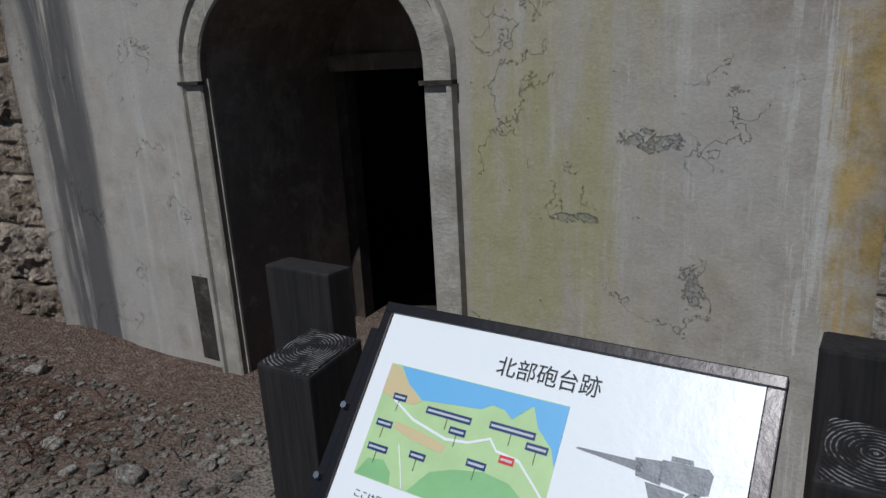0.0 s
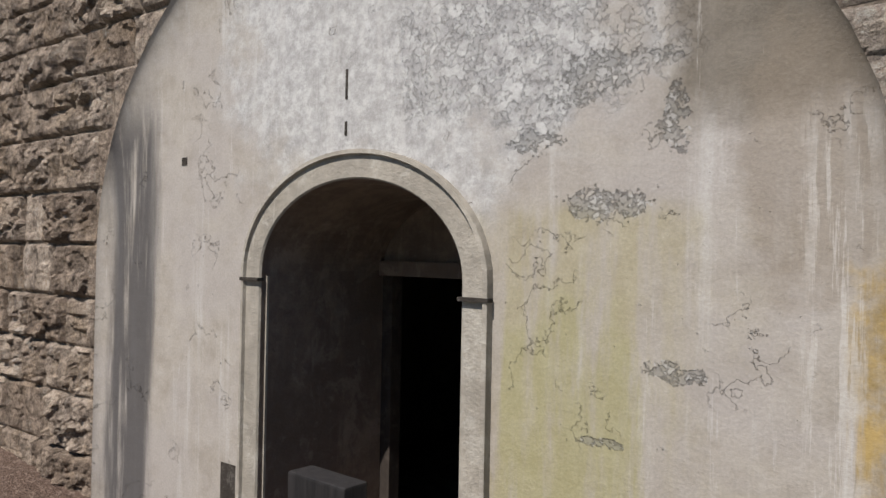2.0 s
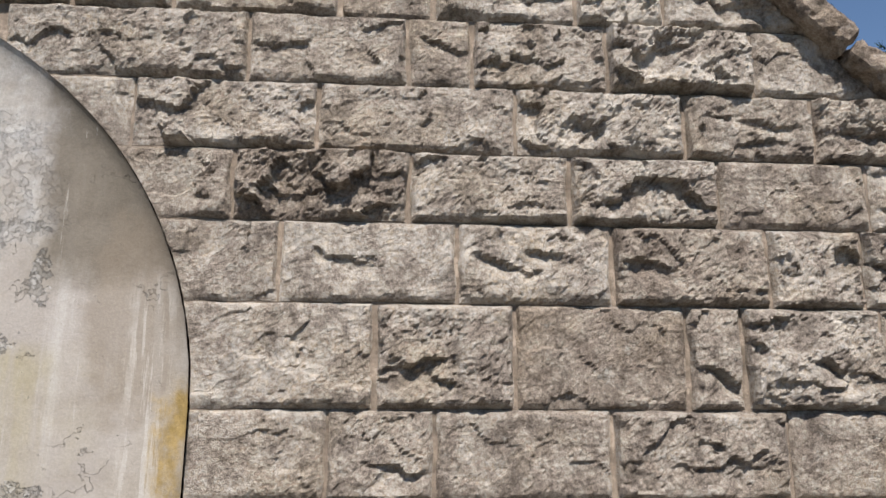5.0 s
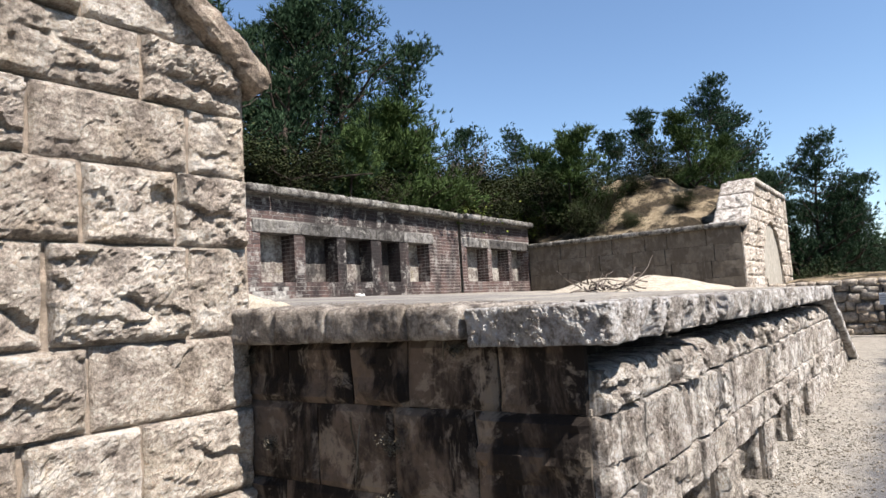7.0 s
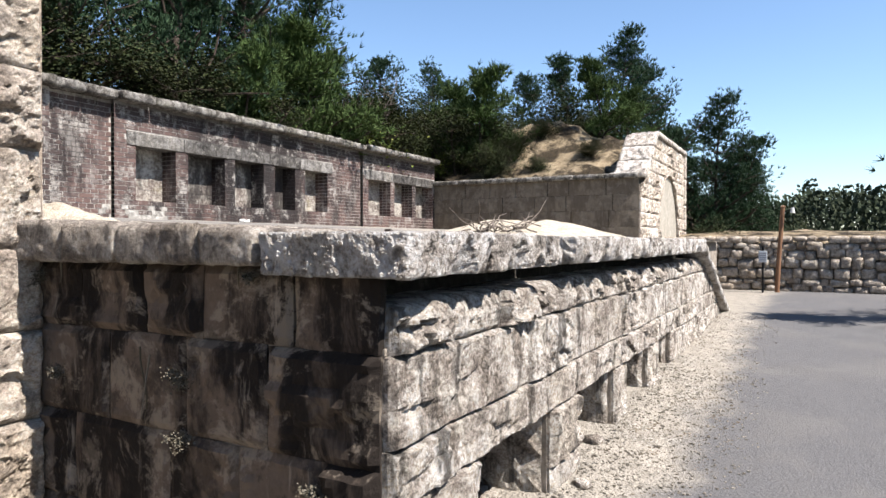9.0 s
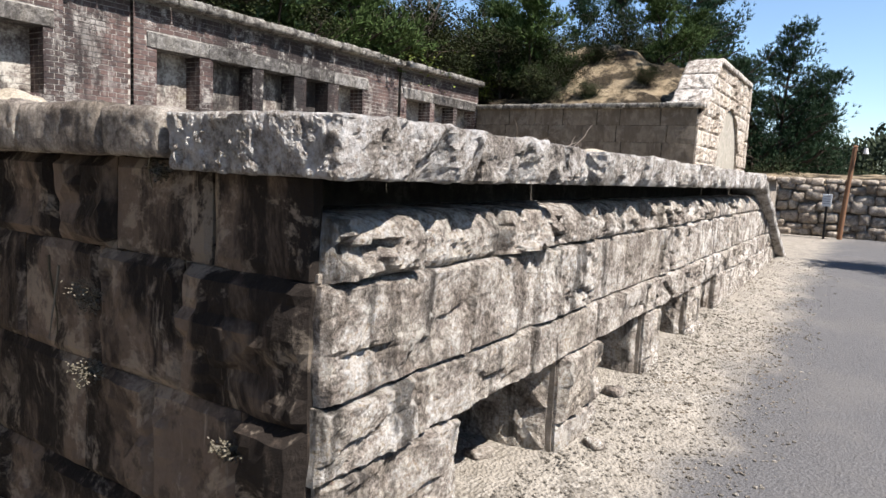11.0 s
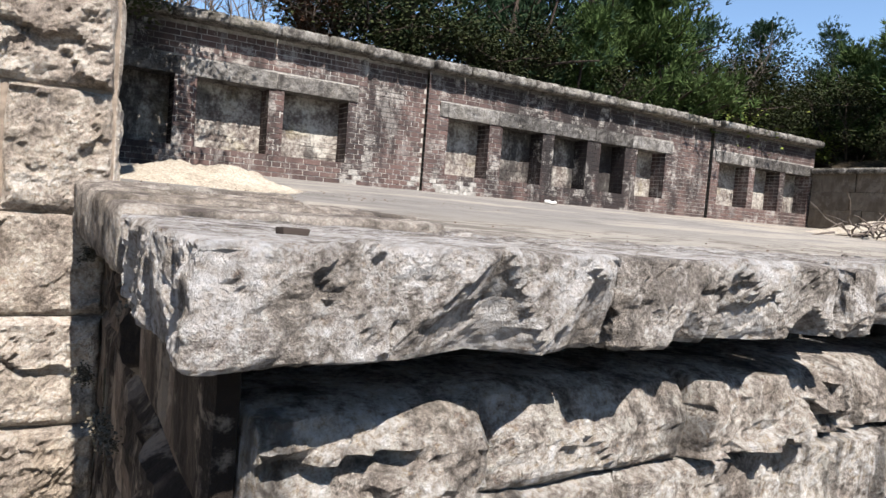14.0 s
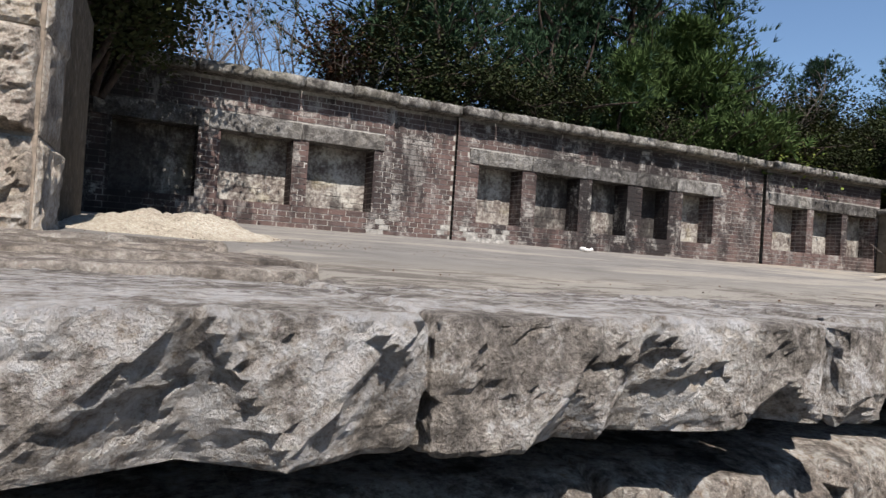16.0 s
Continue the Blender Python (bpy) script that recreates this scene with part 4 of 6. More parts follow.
# dark sheet that gives the vents their shade
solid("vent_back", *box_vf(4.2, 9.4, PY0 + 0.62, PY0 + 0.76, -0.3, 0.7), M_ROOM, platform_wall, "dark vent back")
rng = random.Random(12)
E_ = 13.9
rows = [(1.19, 1.375, [3.69, 4.10, 4.62, 5.28, 5.75] + spread(6.3, 12.0, 0.55, rng)), (0.87, 1.19, [3.665, 4.42, 4.98, 5.62] + spread(6.2, 12.8, 0.7, rng)), (0.66, 0.87, [3.66, 4.10, 4.95, 5.75, 6.65, 7.4, 8.2, 9.1] + spread(9.8, 13.4, 0.6, rng))]
course_wall(platform_wall, rows[:1], 0.07, M_STONE_LOW, 9, 0.0125, 0.26, clip_front, Matrix(), PY0, False, 0.005, 0.8, 0.7)
course_wall(platform_wall, rows[1:], 0.036, M_STONE_LOW, 5, 0.0125, 0.06, clip_front, Matrix(), PY0 - 0.012, False, 0.003, 0.8, 0.35)
rows = []
for a, b in zip(edges[::2], edges[1::2]):
    b = min(b, E_)
    js = [a, b] if b - a < 0.8 else spread(a, b, 0.6, rng)
    rows += [(0.33, 0.66, js), (-0.15, 0.33, js)]
course_wall(platform_wall, rows, 0.038, M_STONE_LOW, 4, 0.018, 0.03, clip_front, Matrix(), PY0 - 0.01, False, 0.004, 1.0, 0.4)
for a, b in OPEN:                                   # rough cheeks of the vents
    for x, s in ((a, 1), (b, -1)):
        v, f = rock_face(0.6, 0.75, 0.02, 0.035, int(x * 100), 0.04)
        solid("stone", [(x - s * p[1] * 0.8, PY0 + 0.02 + p[0], p[2] - 0.1) for p in v], f, M_STONE_LOW, platform_wall)

# west return of the platform wall; its streaked render is coloured darker to deepen the shade
west_return = empty("wall_platform_west", "rendered return wall with dark vertical streaks, its colour darkened for shade", "wall", kind="structure")
SKEW = Matrix.Translation((PX0, 0.24, 0)) @ Matrix.Rotation(radians(-1.8), 4, "Z") @ Matrix.Translation((-PX0, -0.24, 0))
v, f = box_vf(PX0 + 0.012, PX0 + 0.6, PY0 + 0.3, 2.45, -0.4, 1.46)
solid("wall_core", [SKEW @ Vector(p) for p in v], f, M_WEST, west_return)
TURN_W = SKEW @ Matrix.Translation((PX0, 0, 0)) @ Matrix.Rotation(radians(-90), 4, "Z")
rng = random.Random(21)
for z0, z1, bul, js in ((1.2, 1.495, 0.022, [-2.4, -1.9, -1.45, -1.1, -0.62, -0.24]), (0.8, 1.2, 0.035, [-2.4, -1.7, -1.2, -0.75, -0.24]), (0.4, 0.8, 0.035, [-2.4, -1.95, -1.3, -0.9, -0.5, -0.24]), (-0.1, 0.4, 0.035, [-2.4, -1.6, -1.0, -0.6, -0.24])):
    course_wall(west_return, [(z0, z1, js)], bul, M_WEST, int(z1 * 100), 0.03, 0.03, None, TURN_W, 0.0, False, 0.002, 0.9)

# coping slabs of the platform
platform_coping = empty("coping_platform", "sun-bleached rough granite coping slabs on the platform edge", "coping", kind="structure")
cx = [3.575, 4.268, 4.955, 5.07, 5.45, 6.05, 6.7, 7.4, 8.05, 8.75, 9.4, 10.1, 10.9]
for k, (a, b) in enumerate(zip(cx, cx[1:])):
    near = b < 5.0
    front = 0.2 if k == 3 else 0.085 + 0.012 * math.sin(k * 2.3)
    v, f = slab(a + 0.004, b - (0.019 if k == 0 else 0.011), front, 0.72 + 0.02 * math.sin(k * 5), 1.466, 1.622 + 0.004 * math.sin(3 * k), 0.0085 if near else 0.016, 0.014, 0.026, 3 + k, 0.16, 0.058)
    solid("coping_stone", v, f, M_COPING, platform_coping)
# west slabs use the coping granite darkened for stains and shade
wy = [0.735, 1.02, 1.5, 1.86, 2.33]
for k, (a, b) in enumerate(zip(wy, wy[1:])):
    v, f = slab(3.575, 4.32 + 0.1 * math.sin(k * 2.1), a + 0.001, b - 0.001, 1.5, 1.643 + 0.014 * k, 0.02, 0.02, 0.014, 30 + k, 0.7, 0.04)
    solid("coping_stone", v, f, M_COPING_W, platform_coping, smooth=True)
n_r = 5
for k in range(n_r):
    a = [RAKE0[i] + (RAKE1[i] - RAKE0[i]) * k / n_r for i in (0, 1)]
    b = [RAKE0[i] + (RAKE1[i] - RAKE0[i]) * (k + 1) / n_r for i in (0, 1)]
    v, f = slab(0, math.hypot(b[0] - a[0], b[1] - a[1]) - 0.01, 0.1, 0.7, 0.0, 0.125, 0.04, 0.03, 0.02, 80 + k)
    m = Matrix.Translation((a[0], 0, a[1])) @ Matrix.Rotation(math.atan2(a[1] - b[1], b[0] - a[0]), 4, "Y")
    solid("coping_stone", [m @ p for p in v], f, M_COPING, platform_coping, smooth=True)


def floor_z(x, y):
    return 1.605 + 0.325 * max(0.0, min(1.0, (y - 0.7) / 7.0)) + 0.008 * fbm(Vector((x * 1.3, y * 1.3, 9)), 3)


fx, fy = [3.7 + 0.15 * i for i in range(97)], [0.6 + 0.12 * j for j in range(62)]
fv = [(x, y, floor_z(x, y) - (0.05 if x < 4.4 and y < 2.2 else 0)) for y in fy for x in fx]
ff = [(j * len(fx) + i, j * len(fx) + i + 1, (j + 1) * len(fx) + i + 1, (j + 1) * len(fx) + i) for j in range(len(fy) - 1) for i in range(len(fx) - 1)]
tagged(solid("floor_platform", fv, ff, M_FLOOR, smooth=True), "worn grey concrete platform floor strewn with sand and leaves", "floor", kind="structure")
solid("wall_platform_end", *box_vf(10.95, 18.2, 0.75, 1.0, -0.4, 1.6), M_MORTAR_GREY)
tagged(bpy.data.objects["wall_platform_end"], "grey masonry edge of the platform behind its raked end", "wall", kind="structure")

# ---- north parapet of brick, with granite lintels and coping ----
north = empty("wall_north", "dark red brick parapet with rows of lime-washed niches under granite lintels", "wall", kind="structure")
NICHES = [(3.95, 4.87), (5.12, 6.0), (6.19, 7.08), (8.66, 9.41), (9.65, 10.46), (10.69, 11.42), (11.72, 12.31), (12.61, 13.34), (14.87, 15.82), (16.0, 16.86), (17.04, 17.92)]
NZ0, NZ1, ND = 2.2, 3.05, 0.32
BAYS = [(3.5, 7.33, 0.0), (7.33, 8.3, 0.075), (8.3, 13.64, 0.0), (13.64, 14.65, 0.075), (14.65, 18.05, 0.0)]
LINTELS = [(3.75, 4.93), (4.98, 6.09), (6.09, 7.21), (8.5, 9.56), (9.56, 10.57), (10.57, 11.57), (11.57, 12.46), (12.46, 13.5), (14.72, 15.92), (15.92, 16.95), (16.95, 18.02)]
NB = 0.007                                           # the mortar bed lies behind the brick faces
core_v, core_f = [], []


def add_box(b, V=core_v, F=core_f):
    k = len(V)
    v, f = box_vf(*b)
    V += v
    F += [tuple(i + k for i in q) for q in f]


for a, b, d in BAYS:
    y = PY1 + d + NB
    xs = [a] + [q for o in NICHES if a < o[0] < b for q in o] + [b]
    for p, q in zip(xs[::2], xs[1::2]):
        add_box((p, q, y, PY1 + 0.75, NZ0, NZ1))
    add_box((a, b, y, PY1 + 0.75, 1.5, NZ0)), add_box((a, b, y, PY1 + 0.75, NZ1, 3.66))
solid("mortar_bed", core_v, core_f, M_MORTAR_PALE, north)
for a, b in NICHES:
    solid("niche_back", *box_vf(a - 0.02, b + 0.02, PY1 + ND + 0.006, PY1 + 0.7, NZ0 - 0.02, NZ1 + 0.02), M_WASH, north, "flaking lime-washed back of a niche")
for a, b in NICHES:
    solid("sill", *box_vf(a + 0.002, b - 0.002, PY1 + 0.004, PY1 + ND, NZ0 - 0.001, NZ0 + 0.012), M_BRICK, north, "dark brick sill")
for k, (a, b) in enumerate(LINTELS):
    v, f = slab(a + 0.003, b - 0.003, PY1 - 0.018, PY1 + ND, NZ1 - 0.01, 3.245, 0.035, 0.008, 0.016, 90 + k, 0.5)
    solid("lintel", v, f, M_LINTEL_DARK if k in (0, 4, 5, 6, 9, 10) else M_LINTEL, north, "grey granite lintel")
k = 0
for a, b, d in BAYS:
    nseg = max(1, round((b - a) / 0.62))
    for i in range(nseg):
        x0, x1 = a + (b - a) * i / nseg, a + (b - a) * (i + 1) / nseg
        k += 1
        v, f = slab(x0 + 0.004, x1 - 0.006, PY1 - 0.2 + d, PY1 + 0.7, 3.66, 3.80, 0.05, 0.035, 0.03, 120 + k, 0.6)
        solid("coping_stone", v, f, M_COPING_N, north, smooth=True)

# ---- east retaining wall and the east magazine ----
east = empty("wall_east", "shaded grey rendered block wall with a thin coping", "wall", kind="structure")
solid("wall_core", *box_vf(PX1 + 0.03, PX1 + 0.5, 2.45, 7.95, 1.4, 3.1), M_JOINT_SHADE, east)
TURN_E = Matrix.Translation((PX1, 0, 0)) @ Matrix.Rotation(radians(-90), 4, "Z")
rng = random.Random(33)
for z0, z1 in ((1.5, 1.95), (1.95, 2.34), (2.34, 2.72), (2.72, 3.1)):
    course_wall(east, [(z0, z1, spread(-7.9, -2.42, 0.85, rng))], 0.006, M_EAST, int(z1 * 77), 0.09, 0.04, None, TURN_E)
for k in range(7):
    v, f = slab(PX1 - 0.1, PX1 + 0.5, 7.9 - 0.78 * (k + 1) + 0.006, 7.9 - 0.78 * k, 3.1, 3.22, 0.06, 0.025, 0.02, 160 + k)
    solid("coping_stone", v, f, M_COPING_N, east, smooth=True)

TY, TX0, TX1 = 2.4, 18.0, 24.3
east_mag = empty("wall_east_magazine", "rock-faced granite front of a second magazine with a pale arched panel", "wall", kind="structure")
TC, TA, TS, TB = 21.7, 1.5, 1.9, 1.55


def top_t(x):
    return max(1.0, min(4.3, 3.15 + 0.85 * (x - 18.35)))


def clip_t(p):
    x, y, z = p
    q = arch_side(x, z, TC, TA, TS, TB)
    if q < 1.0:
        q = max(q, 0.02)
        x = TC + (x - TC) / q
        if z >= TS:
            z = TS + (z - TS) / q
    return (x, y, min(z, top_t(x)))


v, f = prism([(TX0 + 0.02, 0), (TX1, 0), (TX1, 4.28), (19.7, 4.28), (18.35, 3.1), (TX0 + 0.02, 3.1)], TY + 0.08, TY + 0.6)
solid("wall_core", v, f, M_MORTAR_GREY, east_mag)
solid("panel", *prism([(TC + TA * 1.0 * math.cos(math.pi * k / 20), TS + TB * 1.0 * math.sin(math.pi * k / 20)) for k in range(21)] + [(TC - TA, 0.2), (TC + TA, 0.2)], TY + 0.04, TY + 0.2), M_TRIM, east_mag, "pale cream plaster panel")
zs = [0.2, 0.55, 0.9, 1.25, 1.6, 1.95, 2.3, 2.65, 3.0, 3.35, 3.68, 4.0, 4.3]
rows = [(a, b, spread(TX0, TX1, 0.6, rng)) for a, b in zip(zs, zs[1:])]
course_wall(east_mag, rows, 0.05, M_STONE, 6, 0.045, 0.1, clip_t, Matrix(), TY)
tl = [(17.95, 3.1), (18.35, 3.12), (18.8, 3.5), (19.25, 3.9), (19.72, 4.28)]
for k, (a, b) in enumerate(zip(tl, tl[1:])):
    v, f = slab(0, math.hypot(b[0] - a[0], b[1] - a[1]) - 0.01, TY - 0.1, TY + 0.7, 0, 0.14, 0.06, 0.03, 0.02, 180 + k)
    m = Matrix.Translation((a[0], 0, a[1])) @ Matrix.Rotation(math.atan2(a[1] - b[1], b[0] - a[0]), 4, "Y")
    solid("coping_stone", [m @ p for p in v], f, M_STONE_LOW, east_mag, smooth=True)
for k in range(6):
    v, f = slab(19.72 + 0.78 * k, 20.49 + 0.78 * k, TY - 0.1, TY + 0.6, 4.29, 4.43, 0.07, 0.03, 0.02, 190 + k)
    solid("coping_stone", v, f, M_STONE_LOW, east_mag, smooth=True)
for k in range(5):
    v, f = slab(TX1 - 0.02, TX1 + 0.16, TY - 0.08, TY + 0.5, 0.3 + 0.82 * k, 1.1 + 0.82 * k, 0.07, 0.03, 0.02, 200 + k)
    solid("coping_stone", v, f, M_STONE, east_mag, smooth=True)


# ---- earth mound behind the walls ----
def mound_z(x, y):
    back = min(1.0, max(0.0, (y - 8.3) / 9.0))
    z = 3.52 + 1.6 * back * back * (3 - 2 * back)
    if x > 17.5:                                    # sandy shoulder over the east magazine
        k = min(1.0, max(0.0, (y - 6.8) / 2.2))
        near = 3.08 + min(1.25, 0.42 * max(0.0, x - 18.5))
        z = near + (z - near) * k * k * (3 - 2 * k)
        z += 1.0 * math.exp(-((x - 22.6) / 2.2) ** 2 - ((y - 6.4) / 2.0) ** 2) * min(1.0, max(0.0, x - 18.4))
        z -= max(0.0, x - 25.0) * 0.16
    if x < 3.4:
        z = 3.3 + 0.2 * min(3.0, max(0.0, 3.2 - x)) + 0.6 * back
    return max(-0.5, z + 0.14 * fbm(Vector((x * 0.6, y * 0.6, 1.0)), 5) + (0.22 if x > 18.6 and y < 9 else 0.1) * fbm(Vector((x * 1.6, y * 1.6, 5)), 5))


mx, my = axis(-60, 150, 0.3, -8, 30), axis(2.5, 160, 0.3, 2.55, 22)
my = [y for y in my if y > 2.5]
mv = [(x, y, mound_z(x, y)) for y in my for x in mx]
mf = []
for j in range(len(my) - 1):
    for i in range(len(mx) - 1):
        x, y = (mx[i] + mx[i + 1]) / 2, (my[j] + my[j + 1]) / 2
        if 3.2 < x < 18.35 and y < 8.35:
            continue
        if x > 18.3 and y < 2.85 or x < 3.3 and y < 2.75 + (3.6 - x) * 0.07 or x > 40 and y < 12:
            continue
        mf.append((j * len(mx) + i, j * len(mx) + i + 1, (j + 1) * len(mx) + i + 1, (j + 1) * len(mx) + i))
tagged(solid("ground_mound", mv, mf, M_EARTH, smooth=True), "wooded earth mound with a bare sandy shoulder", "mound", kind="structure")

# ---- dry-stone retaining wall across the lane ----
field_wall = empty("wall_fieldstone", "low retaining wall of irregular brown fieldstones beside the lane", "wall", kind="structure")
solid("wall_core", *box_vf(20.1, 20.9, -9.0, 2.3, 0.0, 1.55), M_MORTAR_GREY, field_wall)
rng = random.Random(44)
TURN_F = Matrix.Translation((20.0, 0, 0)) @ Matrix.Rotation(radians(-90), 4, "Z")
z = 0.2
while z < 1.6:
    hh = rng.uniform(0.15, 0.27)
    js = spread(-2.3, 9.0, 0.31, rng)
    for a, b in zip(js, js[1:]):
        n1, sd = rng.uniform(-0.04, 0.04), rng.randrange(9999)
        v, f = slab(a + 0.004, b - 0.004, -0.06 + 0.04 * rng.random(), 0.3, z + n1, min(1.72, z + hh - 0.005 + n1 + rng.uniform(-0.03, 0.05)), 0.06, 0.05, 0.035, sd % 89, 1.0)
        solid("stone", [TURN_F @ p for p in v], f, M_FIELD, field_wall, smooth=True)
    z += hh
bank_v = [(20.3 + 0.6 * i, -9 + 0.5 * j, 1.5 + 0.12 * i ** 0.5 + 0.1 * fbm(Vector((i * 0.4, j * 0.4, 2)), 4)) for j in range(24) for i in range(20)]
bank_f = [(j * 20 + i, j * 20 + i + 1, (j + 1) * 20 + i + 1, (j + 1) * 20 + i) for j in range(23) for i in range(19)]
tagged(solid("ground_bank", bank_v, bank_f, M_EARTH, smooth=True), "earth bank with dry litter above the fieldstone wall", "bank", kind="structure")

# ---- information board on two pairs of timber posts ----
BOARD = Matrix(((0.99535, 0.06259, -0.07328, -0.607), (-0.09637, 0.64643, -0.75687, 1.054), (0.0, 0.76041, 0.64945, 1.1), (0, 0, 0, 1)))
YAW = -5.53


def flat(poly, z):
    """A thin printed shape on the board."""
    n = len(poly)
    return [(x, y, z) for x, y in poly] + [(x, y, z - 0.0004) for x, y in poly], [tuple(range(n)), tuple(range(2 * n - 1, n - 1, -1))] + [(i, i + n, (i + 1) % n + n, (i + 1) % n) for i in range(n)]


def rect(x0, y0, x1, y1):
    return [(x0, y0), (x1, y0), (x1, y1), (x0, y1)]


board = empty("information_board", "white information board with a printed map on dark timber posts", "information board")


def on_board(name, poly, z, mat, parent=board, label=""):
    v, f = flat(poly, z)
    return solid(name, [BOARD @ Vector(p) for p in v], f, mat, parent, label)


H_B, W_B = 0.56, 0.664
bm = bev_box(0.004, W_B - 0.004, -H_B + 0.004, -0.004, -0.022, -0.003, 0.002, 1)
bmesh.ops.transform(bm, matrix=BOARD, verts=bm.verts)
part("backing", bm, M_FRAME, board, "dark metal backing")
for nm, b in (("frame_top", (0, W_B, -0.019, 0.0, -0.024, 0.004)), ("frame_bottom", (0, W_B, -H_B, -H_B + 0.02, -0.024, 0.004)), ("frame_left", (0, 0.019, -H_B + 0.02, -0.019, -0.024, 0.004)), ("frame_right", (W_B - 0.024, W_B, -H_B + 0.02, -0.019, -0.024, 0.004))):
    bm = bev_box(*b, 0.002, 2)
    bmesh.ops.transform(bm, matrix=BOARD, verts=bm.verts)
    part(nm, bm, M_FRAME, board, "dark bronze metal frame bar")
face = on_board("sign_face", rect(0.019, -H_B + 0.02, W_B - 0.024, -0.019), -0.001, M_WHITE, board, "glossy white printed face")
# the printed map: shore, sea, hills, paths, name tags
map_ = on_board("map", rect(0.053, -0.30, 0.385, -0.107), -0.0004, M_GRASS_P, board, "printed green and blue area map")
on_board("beach", [(0.053, -0.107), (0.075, -0.112), (0.10, -0.135), (0.135, -0.158), (0.12, -0.168), (0.085, -0.165), (0.053, -0.16)], 0.0001, M_BEACH_P, map_)
on_board("sea", [(0.075, -0.108), (0.385, -0.108), (0.385, -0.20), (0.374, -0.175), (0.345, -0.15), (0.33, -0.12), (0.319, -0.129), (0.30, -0.148), (0.285, -0.137), (0.262, -0.134), (0.244, -0.145), (0.19, -0.15), (0.135, -0.156), (0.10, -0.135)], 0.0002, M_SEA, map_)
for poly in ([(0.16, -0.299), (0.19, -0.26), (0.23, -0.245), (0.28, -0.235), (0.325, -0.24), (0.36, -0.262), (0.384, -0.27), (0.384, -0.299)], [(0.055, -0.299), (0.07, -0.27), (0.10, -0.265), (0.12, -0.28), (0.125, -0.299)]):
    on_board("hill", poly, 0.0002, M_HILL_P, map_)
for pts in ([(0.08, -0.165), (0.13, -0.19), (0.20, -0.205), (0.24, -0.20), (0.275, -0.185), (0.29, -0.20), (0.33, -0.205), (0.36, -0.23), (0.383, -0.25)], [(0.12, -0.235), (0.135, -0.265), (0.15, -0.298)]):
    poly = [(x, y + 0.0022) for x, y in pts] + [(x, y - 0.0022) for x, y in reversed(pts)]
    on_board("path", poly, 0.0003, M_WHITE, map_)
on_board("site", [(0.10, -0.20), (0.15, -0.205), (0.205, -0.215), (0.20, -0.228), (0.14, -0.222), (0.10, -0.212)], 0.00025, M_BEACH_P, map_)
for x, y, w in ((0.092, -0.161, 0.027), (0.192, -0.168, 0.085), (0.079, -0.209, 0.032), (0.082, -0.25, 0.04), (0.216, -0.189, 0.03), (0.16, -0.243, 0.03), (0.306, -0.164, 0.078), (0.264, -0.228, 0.034), (0.352, -0.18, 0.036)):
    t_ = on_board("name_tag", rect(x - w / 2, y - 0.0058, x + w / 2, y + 0.0058), 0.0005, M_TAG, map_, "navy name tag")
    on_board("lettering", rect(x - w / 2 + 0.003, y - 0.0018, x + w / 2 - 0.003, y + 0.0018), 0.0008, M_PALEPRINT, map_, "tiny pale lettering")
    on_board("pointer", rect(x - 0.0005, y - 0.024, x + 0.0005, y - 0.0058), 0.0005, M_INK, map_)
on_board("name_tag", rect(0.298, -0.215, 0.323, -0.203), 0.0005, M_RED, map_, "red name tag")
on_board("lettering", rect(0.301, -0.2108, 0.320, -0.2072), 0.0008, M_PALEPRINT, map_, "tiny pale lettering")
# printed photograph of a field gun
gun = on_board("photograph", [(0.43, -0.155), (0.61, -0.135), (0.615, -0.26), (0.42, -0.26)], -0.0004, M_WHITE, board, "faded printed photograph of a field gun")
disc = [(0.579 + 0.013 * math.cos(k * math.pi / 6), -0.192 + 0.013 * math.sin(k * math.pi / 6)) for k in range(12)]
GUN = ([(0.409, -0.163), (0.412, -0.1605), (0.505, -0.157), (0.505, -0.171)], [(0.494, -0.153), (0.53, -0.149), (0.534, -0.181), (0.499, -0.177)], [(0.53, -0.147), (0.59, -0.144), (0.597, -0.15), (0.595, -0.177), (0.58, -0.182), (0.53, -0.176)],
       [(0.541, -0.139), (0.569, -0.138), (0.571, -0.1445), (0.541, -0.146)], [(0.513, -0.1815), (0.566, -0.183), (0.562, -0.203), (0.522, -0.201)], [(0.526, -0.2015), (0.56, -0.2035), (0.572, -0.25), (0.514, -0.25)], disc)
for poly in GUN:
    on_board("gun_shape", poly, 0.0002, M_GREYPRINT, gun, "grey printed gun silhouette")


def lettering(text, size, x, y, mat, parent, name="lettering", label=""):
    cu = bpy.data.curves.new("type", "FONT")
    cu.body, cu.size = text, size
    tmp = new("type", cu)
    bpy.context.view_layer.update()
    me = bpy.data.meshes.new_from_object(tmp.evaluated_get(bpy.context.evaluated_depsgraph_get()))
    bpy.data.objects.remove(tmp)
    bpy.data.curves.remove(cu)
    me.materials.clear()
    me.materials.append(mat)
    ob = new(name, me)
    ob.matrix_world = BOARD @ Matrix.Translation((x, y, 0.0006))
    ob.parent = parent
    ob["label"] = label or "black lettering"
    return ob


